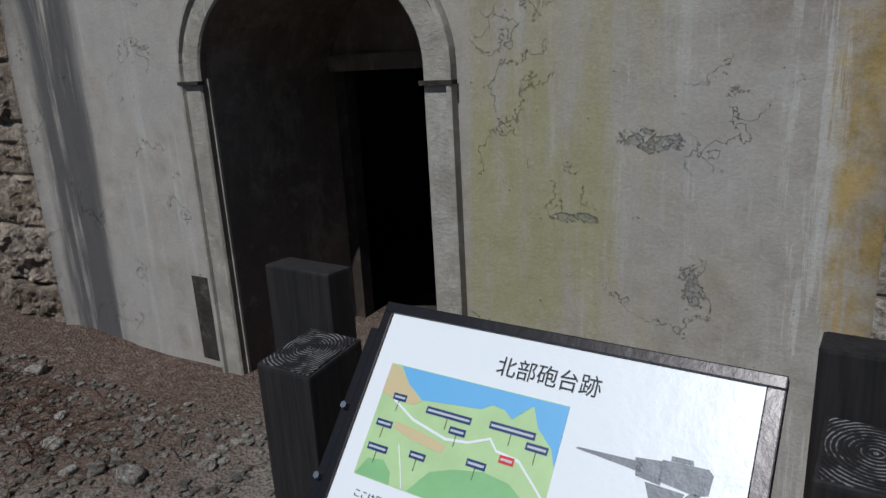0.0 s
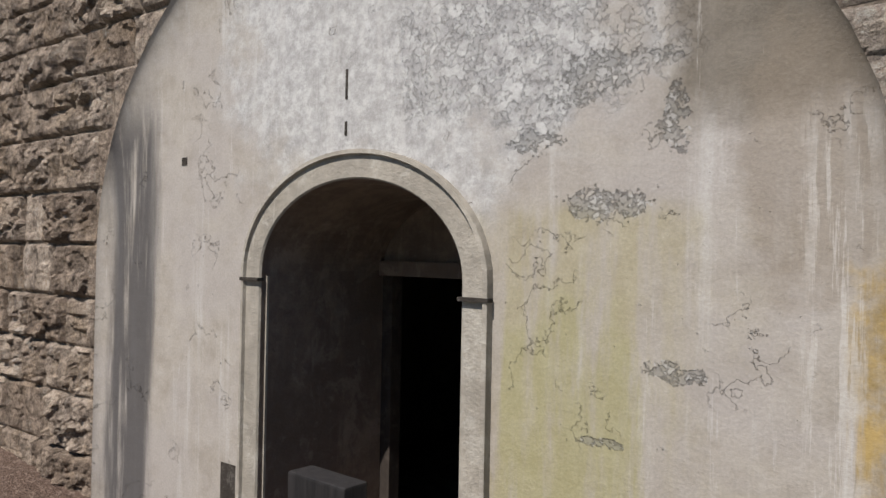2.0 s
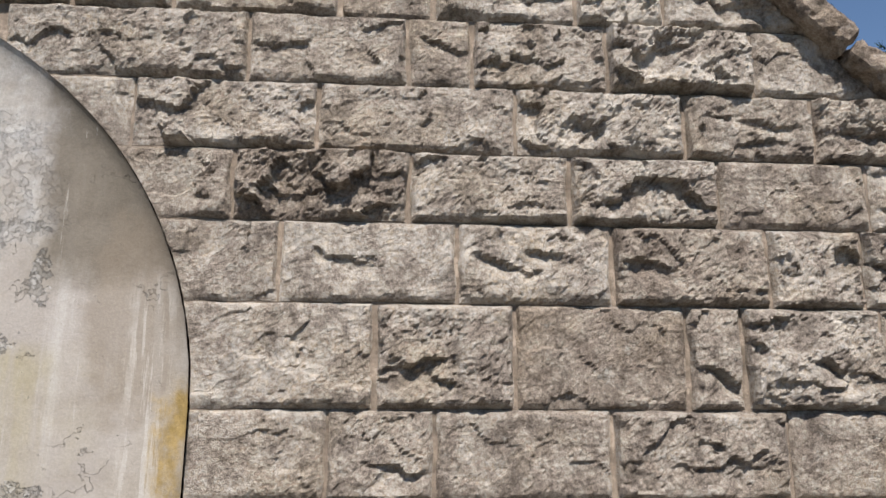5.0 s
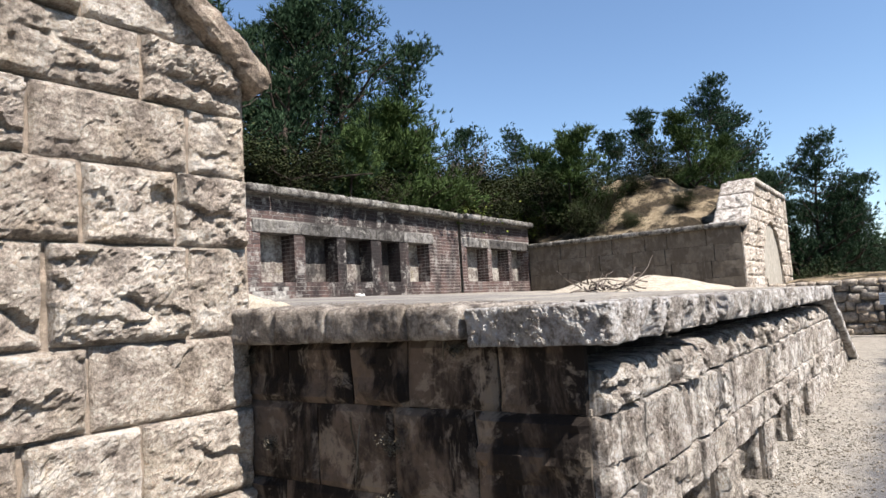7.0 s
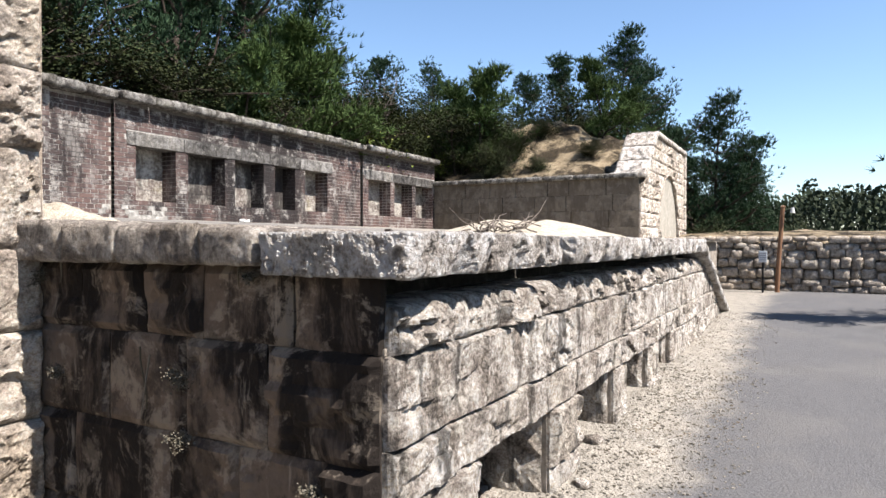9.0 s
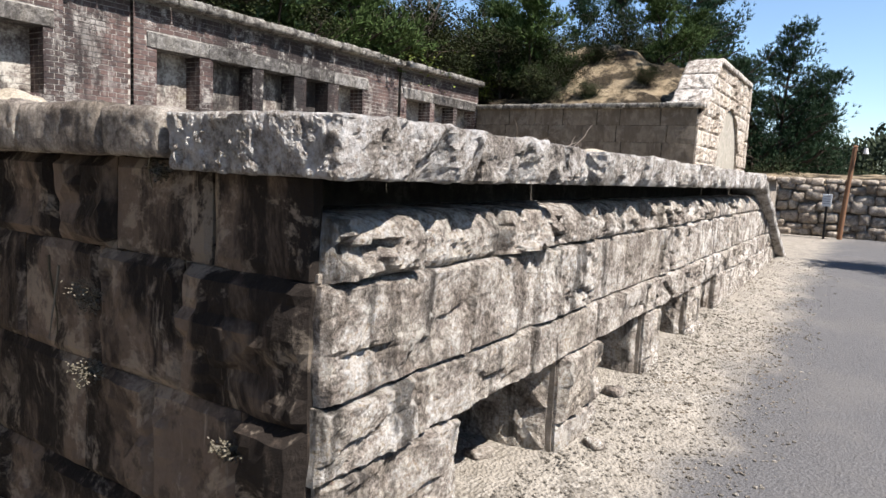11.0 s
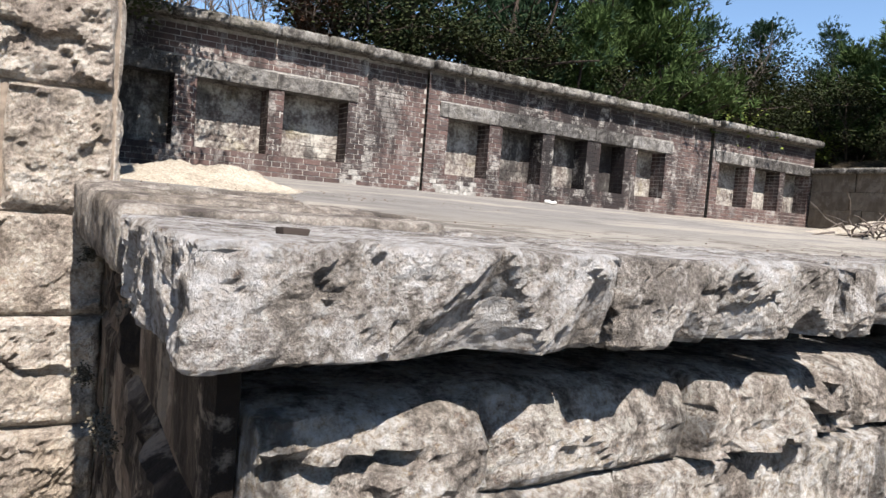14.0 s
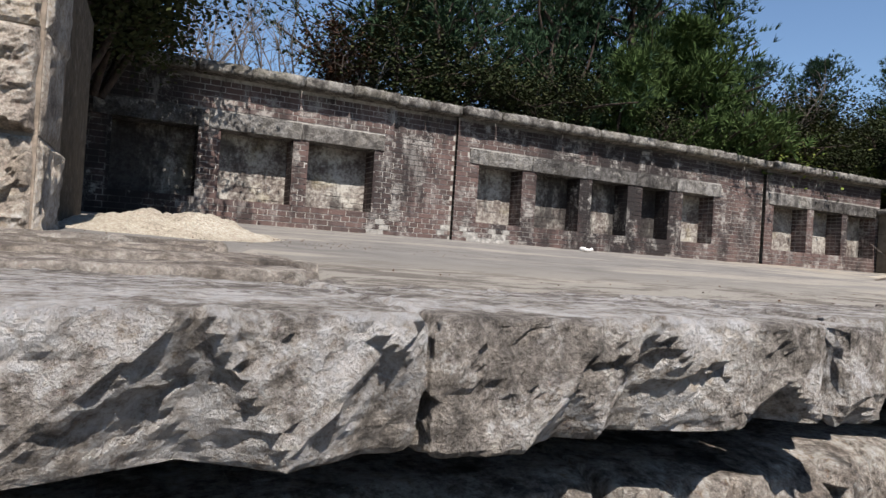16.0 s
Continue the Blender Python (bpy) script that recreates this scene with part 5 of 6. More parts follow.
lettering("北部砲台跡", 0.0352, 0.249, -0.083, M_INK, board, label="black lettering of the title")
lettering("ここは日", 0.0145, 0.066, -0.332, M_INK, board, label="small black lettering")
rng = random.Random(3)
for r in range(5):
    x = 0.13 if r == 0 else 0.066
    while x < 0.60:
        w = rng.uniform(0.02, 0.05)
        on_board("text_bar", rect(x, -0.331 - 0.026 * r, min(0.61, x + w), -0.321 - 0.026 * r), 0.0002, M_INK, board, "line of small black print")
        x += w + 0.006
for x, y in ((-0.018, -0.199), (-0.02, -0.324), (-0.02, -0.45)):
    bm = cyl_bm(0.0075, 0.0065, 0.012, 6)
    bmesh.ops.transform(bm, matrix=BOARD @ Matrix.Translation((x, y, -0.012)), verts=bm.verts)
    part("bolt", bm, M_BOLT, board, "zinc hexagon bolt")
for x0 in (-0.03,):
    bm = bev_box(x0, x0 + 0.026, -H_B, -0.05, -0.035, -0.012, 0.002, 1)
    bmesh.ops.transform(bm, matrix=BOARD, verts=bm.verts)
    part("side_bracket", bm, M_FRAME, board, "dark metal side bracket")
PM = Matrix.Translation((0, 0, 0)) @ Matrix.Rotation(radians(YAW), 4, "Z")


def post(x0, x1, y0, y1, zt, slope, grain):
    bm = bev_box(0, x1 - x0, 0, y1 - y0, -0.35, zt, 0.006, 2)
    for v_ in bm.verts:
        if v_.co.z > zt - 0.05:
            v_.co.z += slope * (v_.co.y - (y1 - y0) / 2) + 0.004 * noise.noise(v_.co * 40)
    bmesh.ops.transform(bm, matrix=Matrix.Translation((x0, y0, 0)) @ Matrix.Rotation(radians(YAW), 4, "Z"), verts=bm.verts)
    ob = part("post", bm, M_WOOD, board, "dark-stained square timber post")
    if grain:
        bm = bev_box(0.006, x1 - x0 - 0.006, 0.006, y1 - y0 - 0.006, zt - 0.001, zt + 0.0025, 0.001, 1)
        for v_ in bm.verts:
            v_.co.z += slope * (v_.co.y - (y1 - y0) / 2)
        bmesh.ops.transform(bm, matrix=Matrix.Translation((x0, y0, 0)) @ Matrix.Rotation(radians(YAW), 4, "Z"), verts=bm.verts)
        part("end_grain", bm, end_grain((x0 + x1) / 2, (y0 + y1) / 2), ob, "grey weathered end grain")


post(-0.835, -0.70, 0.93, 1.08, 1.0, 0.12, True)
post(-0.945, -0.765, 1.10, 1.17, 1.125, 0.0, False)
post(0.09, 0.235, 0.93, 1.08, 1.0, 0.12, True)
post(0.088, 0.27, 1.09, 1.16, 1.105, 0.0, False)
bm = bev_box(-0.86, 0.2, 0.0, 0.06, 0.42, 0.52, 0.005, 1)
bmesh.ops.transform(bm, matrix=Matrix.Translation((0.0, 1.0, 0)) @ Matrix.Rotation(radians(YAW), 4, "Z"), verts=bm.verts)
part("crossbar", bm, M_WOOD, board, "dark timber crossbar")

board.matrix_world = FIRST

# ---- marks in the plaster ----
# hole and slits are flat dark plates, colour in place of shaded depth
hole = tagged(solid("wall_hole", [MA @ Vector(p) for p in box_vf(-6.865, -6.815, 0.0165, 0.03, 2.095, 2.14)[0]], BOXF, M_JOINT_SHADE), "small dark plate painted as the shade of a square hole", "hole", kind="structure")
for z0, z1 in ((2.33, 2.47), (2.16, 2.225)):
    tagged(solid("wall_slit", [MA @ Vector(p) for p in box_vf(-5.562, -5.548, 0.0165, 0.03, z0, z1)[0]], BOXF, M_JOINT_SHADE), "dark plate painted as the shade of a vertical slit above the doorway", "slit", kind="structure")


# ---- trees ----
def tube(path, radii, seg=6):
    v, f = [], []
    for i, (p, r) in enumerate(zip(path, radii)):
        d = (path[min(i + 1, len(path) - 1)] - path[max(i - 1, 0)]).normalized()
        a = d.orthogonal().normalized()
        b = d.cross(a)
        v += [p + (a * math.cos(2 * math.pi * k / seg) + b * math.sin(2 * math.pi * k / seg)) * r for k in range(seg)]
    for i in range(len(path) - 1):
        for k in range(seg):
            f.append((i * seg + k, i * seg + (k + 1) % seg, (i + 1) * seg + (k + 1) % seg, (i + 1) * seg + k))
    return v, f


def join(V, F, v, f):
    k = len(V)
    V.extend(v)
    F.extend(tuple(i + k for i in q) for q in f)


def needles(V, F, p, d, rng, n=11, length=0.15, width=0.014):
    """A brush of pine needles round the tip of a twig."""
    for _ in range(n):
        q = (d + Vector((rng.gauss(0, 0.55), rng.gauss(0, 0.55), rng.gauss(0.15, 0.5)))).normalized()
        s = q.cross(Vector((rng.gauss(0, 1), rng.gauss(0, 1), rng.gauss(0, 1)))).normalized() * width
        l_ = length * rng.uniform(0.7, 1.25)
        k = len(V)
        V.extend((p - s, p + s, p + q * l_))
        F.append((k, k + 1, k + 2))


def leaf(V, F, p, rng, size, tilt=0.5):
    up = Vector((rng.gauss(0, tilt), rng.gauss(-0.25, tilt), 1))
    d = up.cross(Vector((rng.gauss(0, 1), rng.gauss(0, 1), rng.gauss(0, 0.3)))).normalized()
    s = d.cross(up).normalized() * size * 0.42
    k = len(V)
    d = d * size * rng.uniform(0.7, 1.3)
    V.extend((p, p + d * 0.5 + s, p + d, p + d * 0.5 - s))
    F.append((k, k + 1, k + 2, k + 3))


def limb_path(p, d, length, rng, n=5, sag=0.0, wild=0.18):
    out = [p.copy()]
    for i in range(n):
        d = (d + Vector((rng.gauss(0, wild), rng.gauss(0, wild), rng.gauss(0, wild) + sag))).normalized()
        p = p + d * length / n
        out.append(p.copy())
    return out, d


def pine(name, seed, height, spread_, tufts=9, mat=None, bare=0.12):
    """A pine: leaning tapered trunk, tiers of limbs with side twigs, needle brushes."""
    rng = random.Random(seed)
    tree = empty(name, "dark green pine with tiered limbs and needle tufts on the mound", "tree", "trees on the mound")
    trunk, _ = limb_path(Vector((0, 0, -0.3)), Vector((rng.gauss(0, 0.06), rng.gauss(0, 0.06), 1)), height + 0.3, rng, 9, 0.05, 0.06)
    V, F = tube(trunk, [0.017 * height * (1 - 0.93 * i / 9) + 0.006 for i in range(10)], 8)
    NV, NF = [], []
    tiers = int(height * 3.4)
    for t_ in range(tiers):
        s = bare + (1 - bare) * (t_ + rng.random() * 0.6) / tiers
        k = min(8, int(s * 9))
        p = trunk[k].lerp(trunk[k + 1], s * 9 - k)
        for _ in range(rng.choice((3, 4, 5))):
            a = rng.uniform(0, 2 * math.pi)
            ln = spread_ * (1.05 - 0.82 * s) * rng.uniform(0.55, 1.25)
            limb, d = limb_path(p, Vector((math.cos(a), math.sin(a), rng.uniform(-0.05, 0.55))), ln, rng, 5, 0.07)
            join(V, F, *tube(limb, [0.02 * ln * (1 - 0.8 * i / 5) + 0.003 for i in range(6)], 4))
            for i in range(1, 6):
                for _ in range(tufts if i > 1 else tufts // 2):
                    tw = limb[i] + Vector((rng.gauss(0, 0.14), rng.gauss(0, 0.14), rng.gauss(0.04, 0.09))) * (0.6 + 0.5 * ln)
                    needles(NV, NF, tw, (tw - limb[i - 1]).normalized() * 0.8 + Vector((0, 0, 0.4)), rng, 8, 0.15, 0.013)
    solid("trunk", V, F, M_BARK, tree, "rough brown bark", smooth=True)
    solid("crown", NV, NF, mat or M_PINE, tree, "dark green needle brushes")
    return tree


def bush(name, seed, height, width, mat, leaves=12000, size=0.062, label=""):
    """A broadleaf shrub or small tree: forked stems, an uneven crown of clumps with gaps."""
    rng = random.Random(seed)
    tree = empty(name, label or "dense evergreen broadleaf shrub with an uneven crown on the mound", "shrub", "shrubs on the mound")
    V, F, LV, LF = [], [], [], []
    tips = []
    for _ in range(5):
        a = rng.uniform(0, 2 * math.pi)
        stem, d = limb_path(Vector((0.1 * math.cos(a), 0.1 * math.sin(a), -0.3)), Vector((math.cos(a) * 0.45, math.sin(a) * 0.45, 1)), height * rng.uniform(0.7, 0.95), rng, 7, 0.0, 0.16)
        join(V, F, *tube(stem, [0.05 * (1 - 0.85 * i / 7) + 0.004 for i in range(8)], 6))
        for i in range(2, 8):
            for _ in range(4):
                b = rng.uniform(0, 2 * math.pi)
                lim, d = limb_path(stem[i], Vector((math.cos(b), math.sin(b), rng.uniform(-0.1, 0.8))), width * rng.uniform(0.2, 0.55), rng, 4, 0.03, 0.25)
                join(V, F, *tube(lim, [0.014, 0.011, 0.008, 0.006, 0.003], 4))
                tips += lim[2:]
    per = max(1, leaves // len(tips))
    for p in tips:
        r = rng.uniform(0.12, 0.3)
        for _ in range(int(per * rng.uniform(0.4, 1.7))):
            leaf(LV, LF, p + Vector((rng.gauss(0, r), rng.gauss(0, r), rng.gauss(0.03, r * 0.7))), rng, size)
    solid("stem", V, F, M_BARK, tree, "brown stems", smooth=True)
    solid("crown", LV, LF, mat, tree, "small glossy leaves")
    return tree


def bare_shrub(name, seed, height, mat_tw, label, leaves=0, group="bare shrubs"):
    rng = random.Random(seed)
    tree = empty(name, label, "shrub", group)
    V, F, LV, LF = [], [], [], []
    for _ in range(9):
        a = rng.uniform(0, 2 * math.pi)
        stem, d = limb_path(Vector((rng.gauss(0, 0.1), rng.gauss(0, 0.1), -0.2)), Vector((math.cos(a) * 0.3, math.sin(a) * 0.3, 1)), height * rng.uniform(0.6, 1.0), rng, 8, 0.02, 0.12)
        join(V, F, *tube(stem, [0.016 * (1 - 0.85 * i / 8) + 0.003 for i in range(9)], 5))
        for i in range(2, 9):
            for _ in range(3):
                b = rng.uniform(0, 2 * math.pi)
                lim, d = limb_path(stem[i], Vector((math.cos(b), math.sin(b), rng.uniform(0.3, 1.3))), height * rng.uniform(0.1, 0.28), rng, 4, 0.04, 0.2)
                join(V, F, *tube(lim, [0.006, 0.005, 0.004, 0.003, 0.002], 3))
                for _ in range(leaves):
                    leaf(LV, LF, lim[rng.randrange(1, 5)] + Vector((rng.gauss(0, 0.09), rng.gauss(0, 0.09), rng.gauss(0, 0.08))), rng, 0.07)
    solid("stem", V, F, mat_tw, tree, "thin grey twigs", smooth=True)
    if leaves:
        solid("leaves", LV, LF, M_DEAD, tree, "withered brown leaves")
    return tree


def plant(ob, x, y, s=1.0, turn=0.0, z=None, first=False):
    m = Matrix.Translation((x, y, mound_z(x, y) - 0.05 if z is None else z)) @ Matrix.Rotation(turn, 4, "Z") @ Matrix.Scale(s, 4)
    if first:
        ob.matrix_world = m
        return ob
    q = copy_thing(ob, m)
    q.matrix_basis = m
    return q


rng = random.Random(77)
P1, P2, P3 = pine("pine_tree", 1, 5.6, 2.5), pine("pine_tree", 2, 5.2, 2.3), pine("pine_tree", 3, 4.6, 2.0)
PY = pine("pine_sapling", 4, 2.2, 1.15, 12, M_PINE_YOUNG, 0.1)
tagged(PY, "young bright green pine on the sandy shoulder", "tree", "young pines")
for k, (ob, x, y, s) in enumerate(((P1, 13.4, 10.6, 1.08), (P2, 11.2, 9.9, 1.0), (P3, 9.4, 10.2, 1.05), (P1, 8.2, 11.6, 1.0), (P2, 15.4, 10.8, 1.02), (P3, 12.2, 11.6, 1.15), (P1, 10.3, 12.4, 1.1), (P2, 14.2, 12.6, 1.05), (P3, 16.4, 12.2, 0.9),
                                   (P1, 25.5, 4.7, 0.8), (P2, 27.6, 3.8, 0.92), (P3, 26.8, 6.6, 1.0), (P3, 30.0, 2.6, 1.1), (P2, 31.5, 1.6, 0.95), (P3, 33.5, 0.9, 0.85), (P1, 29.0, 6.5, 1.0), (P3, 24.6, 8.6, 0.85), (P1, 33.0, 5.0, 1.0), (P2, 36.0, 3.2, 0.9), (P2, 22.3, 12.5, 0.8), (P1, 26.5, 12.5, 0.85), (P3, 30.5, 11.5, 1.0), (P1, 31.0, 2.2, 1.1), (P2, 19.5, 13.0, 0.7), (P3, 34.8, 1.8, 1.0))):
    z = None if x < 29 else 0.9
    plant(ob, x, y, s, rng.uniform(0, 6.28), z, k in (0, 1, 2))
plant(PY, 22.1, 4.35, 1.0, 0.4, None, True)
plant(PY, 23.2, 3.9, 0.8, 1.7), plant(PY, 19.9, 7.4, 1.25, 2.0), plant(PY, 20.6, 9.0, 1.3, 4.0), plant(PY, 14.4, 8.95, 1.35, 1.0), plant(PY, 11.9, 8.9, 0.9, 3.0), plant(PY, 13.1, 9.3, 1.2, 5.0)
B1, B2 = bush("evergreen_shrub", 11, 2.6, 2.2, M_BROAD), bush("evergreen_shrub", 12, 2.1, 2.0, M_BROAD)
BF = bush("yellow_green_shrub", 13, 1.2, 1.2, M_FRESH, 2200, 0.08, "low yellow-green leafy shrub behind the brick parapet")
for k, (ob, x, y, s) in enumerate(((B1, 18.3, 9.8, 1.0), (B2, 16.9, 9.5, 1.05), (B1, 19.9, 10.8, 1.12), (B2, 21.4, 10.0, 1.2), (B1, 23.0, 11.5, 1.25), (B2, 18.0, 8.9, 0.7), (B1, 25.5, 11.0, 1.2), (B2, 9.9, 9.1, 0.75), (B1, 8.1, 9.7, 1.0), (B2, 12.9, 9.2, 0.72), 
                                   (B2, 21.6, 8.6, 1.15), (B1, 24.2, 6.2, 0.8), (B2, 28.5, 9.5, 1.2), (B2, 17.6, 11.5, 1.1), (B1, 27.0, 2.6, 0.9), (B2, 32.0, -0.2, 0.8), (B1, 26.3, 1.9, 0.8), (B2, 35.5, -0.8, 0.9), (B1, 38.0, 0.5, 1.1), (B1, 14.9, 9.6, 0.8), (B2, 11.0, 9.2, 0.8), (B2, 23.2, 8.2, 1.0), (B1, 19.6, 8.0, 0.85), (B2, 20.4, 7.2, 0.75), (B1, 20.9, 8.6, 0.9), (B2, 19.2, 6.6, 0.5), (B2, 24.0, 5.2, 0.6), (B1, 25.2, 7.8, 1.0), (B2, 20.2, 4.3, 0.28), (B2, 21.0, 5.9, 0.35), (B1, 23.4, 4.9, 0.4), (B2, 19.4, 5.4, 0.26), (B1, 19.9, 6.4, 0.4))):
    plant(ob, x, y, s, rng.uniform(0, 6.28), 0.4 if x > 26 and y < 3 else None, k in (0, 1))
plant(BF, 15.9, 8.75, 1.0, 0, None, True), plant(BF, 18.9, 8.8, 0.8, 2.0), plant(BF, 25.6, 2.6, 1.0, 1.0, 0.4)
S1 = bare_shrub("bare_shrub", 21, 2.2, M_TWIG, "leafless grey shrub standing against the sky")
for k, (x, y, s) in enumerate(((5.5, 9.4, 1.0), (6.3, 9.9, 1.1), (16.3, 9.3, 1.2), (4.9, 10.6, 1.1), (7.3, 9.1, 0.7), (17.2, 10.3, 1.3))):
    plant(S1, x, y, s, k * 1.3, None, k == 0)
S2 = bare_shrub("withered_shrub", 22, 2.3, M_TWIG, "withered red-brown shrub leaning over the wall corner", 26, "withered shrubs")
for k, (x, y, s) in enumerate(((3.3, 8.9, 1.0), (2.6, 6.9, 1.15), (4.3, 9.2, 0.8), (3.0, 5.2, 1.1), (6.9, 9.3, 0.7), (2.2, 8.2, 1.2))):
    plant(S2, x, y, s, k * 1.1, None if x > 3.4 else 3.3, k == 0)
# evergreen over the corner of the west magazine, which shades the end of the brick parapet
for x, y, s in ((2.9, 6.4, 0.95), (3.25, 6.9, 1.0), (3.6, 6.6, 0.85), (3.75, 7.25, 0.85)):
    plant(B1, x, y, s, x, 3.35)

# unseen trees added across the lane and to the west, to block skylight and shade the lane
for k in range(17):
    x = -12 + 2.6 * k + rng.uniform(-0.6, 0.6)
    plant((B1, P3, B2, P2)[k % 4], x, -7.6 - rng.uniform(0, 1.2), 1.15, rng.uniform(0, 6.28), 0.0)
for k in range(7):
    plant((B1, B2, P3)[k % 3], -11.5 + rng.uniform(-1, 1), -6 + 1.7 * k, 1.2, rng.uniform(0, 6.28), 0.2)
plant(P3, 14.6, -3.6, 0.9, 1.0, 0.3)

# distant woodland beyond the lane
V, F = [], []
rng = random.Random(9)
for k in range(60000):
    a = rng.random()
    x = 55 + 25 * rng.random()
    y = -40 + 90 * a
    hgt = 4.6 + 2.6 * noise.noise(Vector((y * 0.12, 1, 2))) + 2.2 * max(0.0, noise.noise(Vector((y * 0.5, 4, 2))))
    p = Vector((x, y, hgt * rng.random() ** 0.6 + 0.3))
    leaf(V, F, p, rng, 0.36, 2.0)
tagged(solid("far_woodland", V, F, M_FARWOOD), "distant low green woodland beyond the lane", "woodland", kind="stuff")

# ---- lane side: leaning timber pole with a lamp, small notice ----
pole = empty("lamp_pole", "slightly leaning orange-brown timber pole with a small white lamp", "pole")
PB = Vector((19.4, -0.42, 0.36))
v, f = tube([PB + Vector((0, 0.0, -0.3)), PB + Vector((0, -0.06, 1.0)), PB + Vector((0, -0.13, 2.05))], [0.055, 0.05, 0.045], 10)
solid("shaft", v, f, M_POLE, pole, "orange-brown timber", smooth=True)
bm = cyl_bm(0.06, 0.02, 0.03, 10, PB + Vector((0, -0.13, 2.05)))
part("cap", bm, M_POLE, pole)
v, f = tube([PB + Vector((0, -0.13, 1.93)), PB + Vector((-0.05, -0.27, 1.98)), PB + Vector((-0.08, -0.33, 1.96))], [0.012, 0.012, 0.012], 6)
solid("lamp_arm", v, f, M_IRON, pole)
bm = cyl_bm(0.055, 0.03, 0.12, 12, PB + Vector((-0.08, -0.33, 1.9)))
part("lamp_head", bm, M_CAN, pole, "white lamp head")
notice = empty("notice_post", "small grey notice on a dark metal post before the fieldstone wall", "sign")
part("shaft", cyl_bm(0.025, 0.025, 1.2, 8, (19.3, -0.14, 0.3)), M_IRON, notice)
bm = bev_box(19.24, 19.27, -0.23, -0.05, 1.12, 1.38, 0.006, 1)
pl = part("plate", bm, M_PALEPRINT, notice, "weathered pale grey plate")
for z0 in (1.17, 1.22, 1.27, 1.32):
    solid("text_bar", *box_vf(19.236, 19.239, -0.21, -0.07, z0, z0 + 0.014), M_GREYPRINT, pl)


# ---- loose things ----
def pebble_mesh(seed, mat, r=1.0):
    rng = random.Random(seed)
    bm = bmesh.new()
    bmesh.ops.create_icosphere(bm, subdivisions=1, radius=r)
    for v_ in bm.verts:
        v_.co *= 1 + 0.3 * rng.uniform(-1, 1)
        v_.co.z *= 0.6
    v, f = [tuple(v_.co) for v_ in bm.verts], [tuple(q.index for q in p.verts) for p in bm.faces]
    bm.free()
    return v, f


PEB = [pebble_mesh(s, None) for s in range(6)]


def scatter(name, n, area, smin, smax, mat, label, seed, height=ground_z):
    rng = random.Random(seed)
    V, F = [], []
    while n:
        x, y, keep = area(rng)
        if rng.random() > keep:
            continue
        n -= 1
        s = smin + (smax - smin) * rng.random() ** 3
        v, f = PEB[rng.randrange(6)]
        a, z = rng.uniform(0, 6.28), height(x, y)
        c, sn = math.cos(a) * s, math.sin(a) * s
        join(V, F, [(x + c * p[0] - sn * p[1], y + sn * p[0] + c * p[1], z + s * (p[2] + 0.25)) for p in v], f)
    return tagged(solid(name, V, F, mat), label, "gravel", kind="stuff")


M_CHIP = granite("loose_chips", (0.58, 0.54, 0.47), (0.20, 0.18, 0.15), (0.38, 0.31, 0.23), 0.0)


def verge(r):
    x, y = r.uniform(3.7, 14), r.uniform(-0.75, 0.28)
    return x, y, max(0.05, 1.0 - max(0.0, -0.1 - y) * 1.5) * (1.0 if x < 9 else 0.35)


def yard(r):
    x, y = r.uniform(-5.5, 0.6), r.uniform(0.3, 2.3)
    return x, y, 0.8


scatter("verge_gravel", 9000, verge, 0.003, 0.013, M_CHIP, "loose pale gravel along the foot of the platform wall", 1)
scatter("yard_gravel", 9000, yard, 0.004, 0.03, M_CHIP, "scattered stone chips on the brown earth by the arch", 2)
rng = random.Random(15)
for k, (x, y, s) in enumerate(((-3.05, 1.75, 0.05), (-2.75, 1.62, 0.035), (-2.45, 1.7, 0.055), (-3.75, 1.45, 0.075), (-3.9, 2.2, 0.06), (-3.3, 1.95, 0.03), (-3.7, 1.25, 0.03), (-2.2, 1.9, 0.035), (5.55, 0.1, 0.05), (5.12, 0.5, 0.06), (6.3, 0.25, 0.06), (4.75, 0.62, 0.05))):
    v, f = slab(-s, s, -s * 0.7, s * 0.7, 0, s * 0.9, s * 0.3, s * 0.35, s * 0.35, 300 + k, 1.0)
    m = Matrix.Translation((x, y, ground_z(x, y) - s * 0.15)) @ Matrix.Rotation(k * 1.7, 4, "Z")
    tagged(solid("rock", [m @ p for p in v], f, M_STONE_LOW, smooth=True), "pale broken stone lying on the loose ground", "rock", "loose rocks")
for k in range(34):
    x, y, s = rng.uniform(-5.2, -2.3), rng.uniform(0.7, 2.15), 0.018 + 0.05 * rng.random() ** 3
    v, f = slab(-s, s, -s * 0.7, s * 0.7, 0, s * 0.9, s * 0.4, s * 0.3, s * 0.4, 400 + k, 1.0)
    m = Matrix.Translation((x, y, ground_z(x, y) - s * 0.2)) @ Matrix.Rotation(k * 1.3, 4, "Z")
    tagged(solid("rock", [m @ p for p in v], f, M_CHIP, smooth=True), "small broken stone lying on the brown earth", "rock", "loose rocks")
# brush of dead twigs and roots by the arch
V, F = [], []
for k in range(800):
    x, y = rng.gauss(-3.9, 0.7), rng.gauss(1.75, 0.3)
    if y > 2.32 - 0.07 * x * 0 or y > 2.2:
        y = 2.2 - rng.random() * 0.5
    p = Vector((x, y, ground_z(x, y) + 0.01))
    lim, d = limb_path(p, Vector((rng.gauss(0, 1), rng.gauss(0, 1), rng.uniform(0.1, 0.7))), rng.uniform(0.06, 0.2), rng, 3, -0.1, 0.4)
    join(V, F, *tube(lim, [0.0028, 0.0024, 0.002, 0.001], 3))
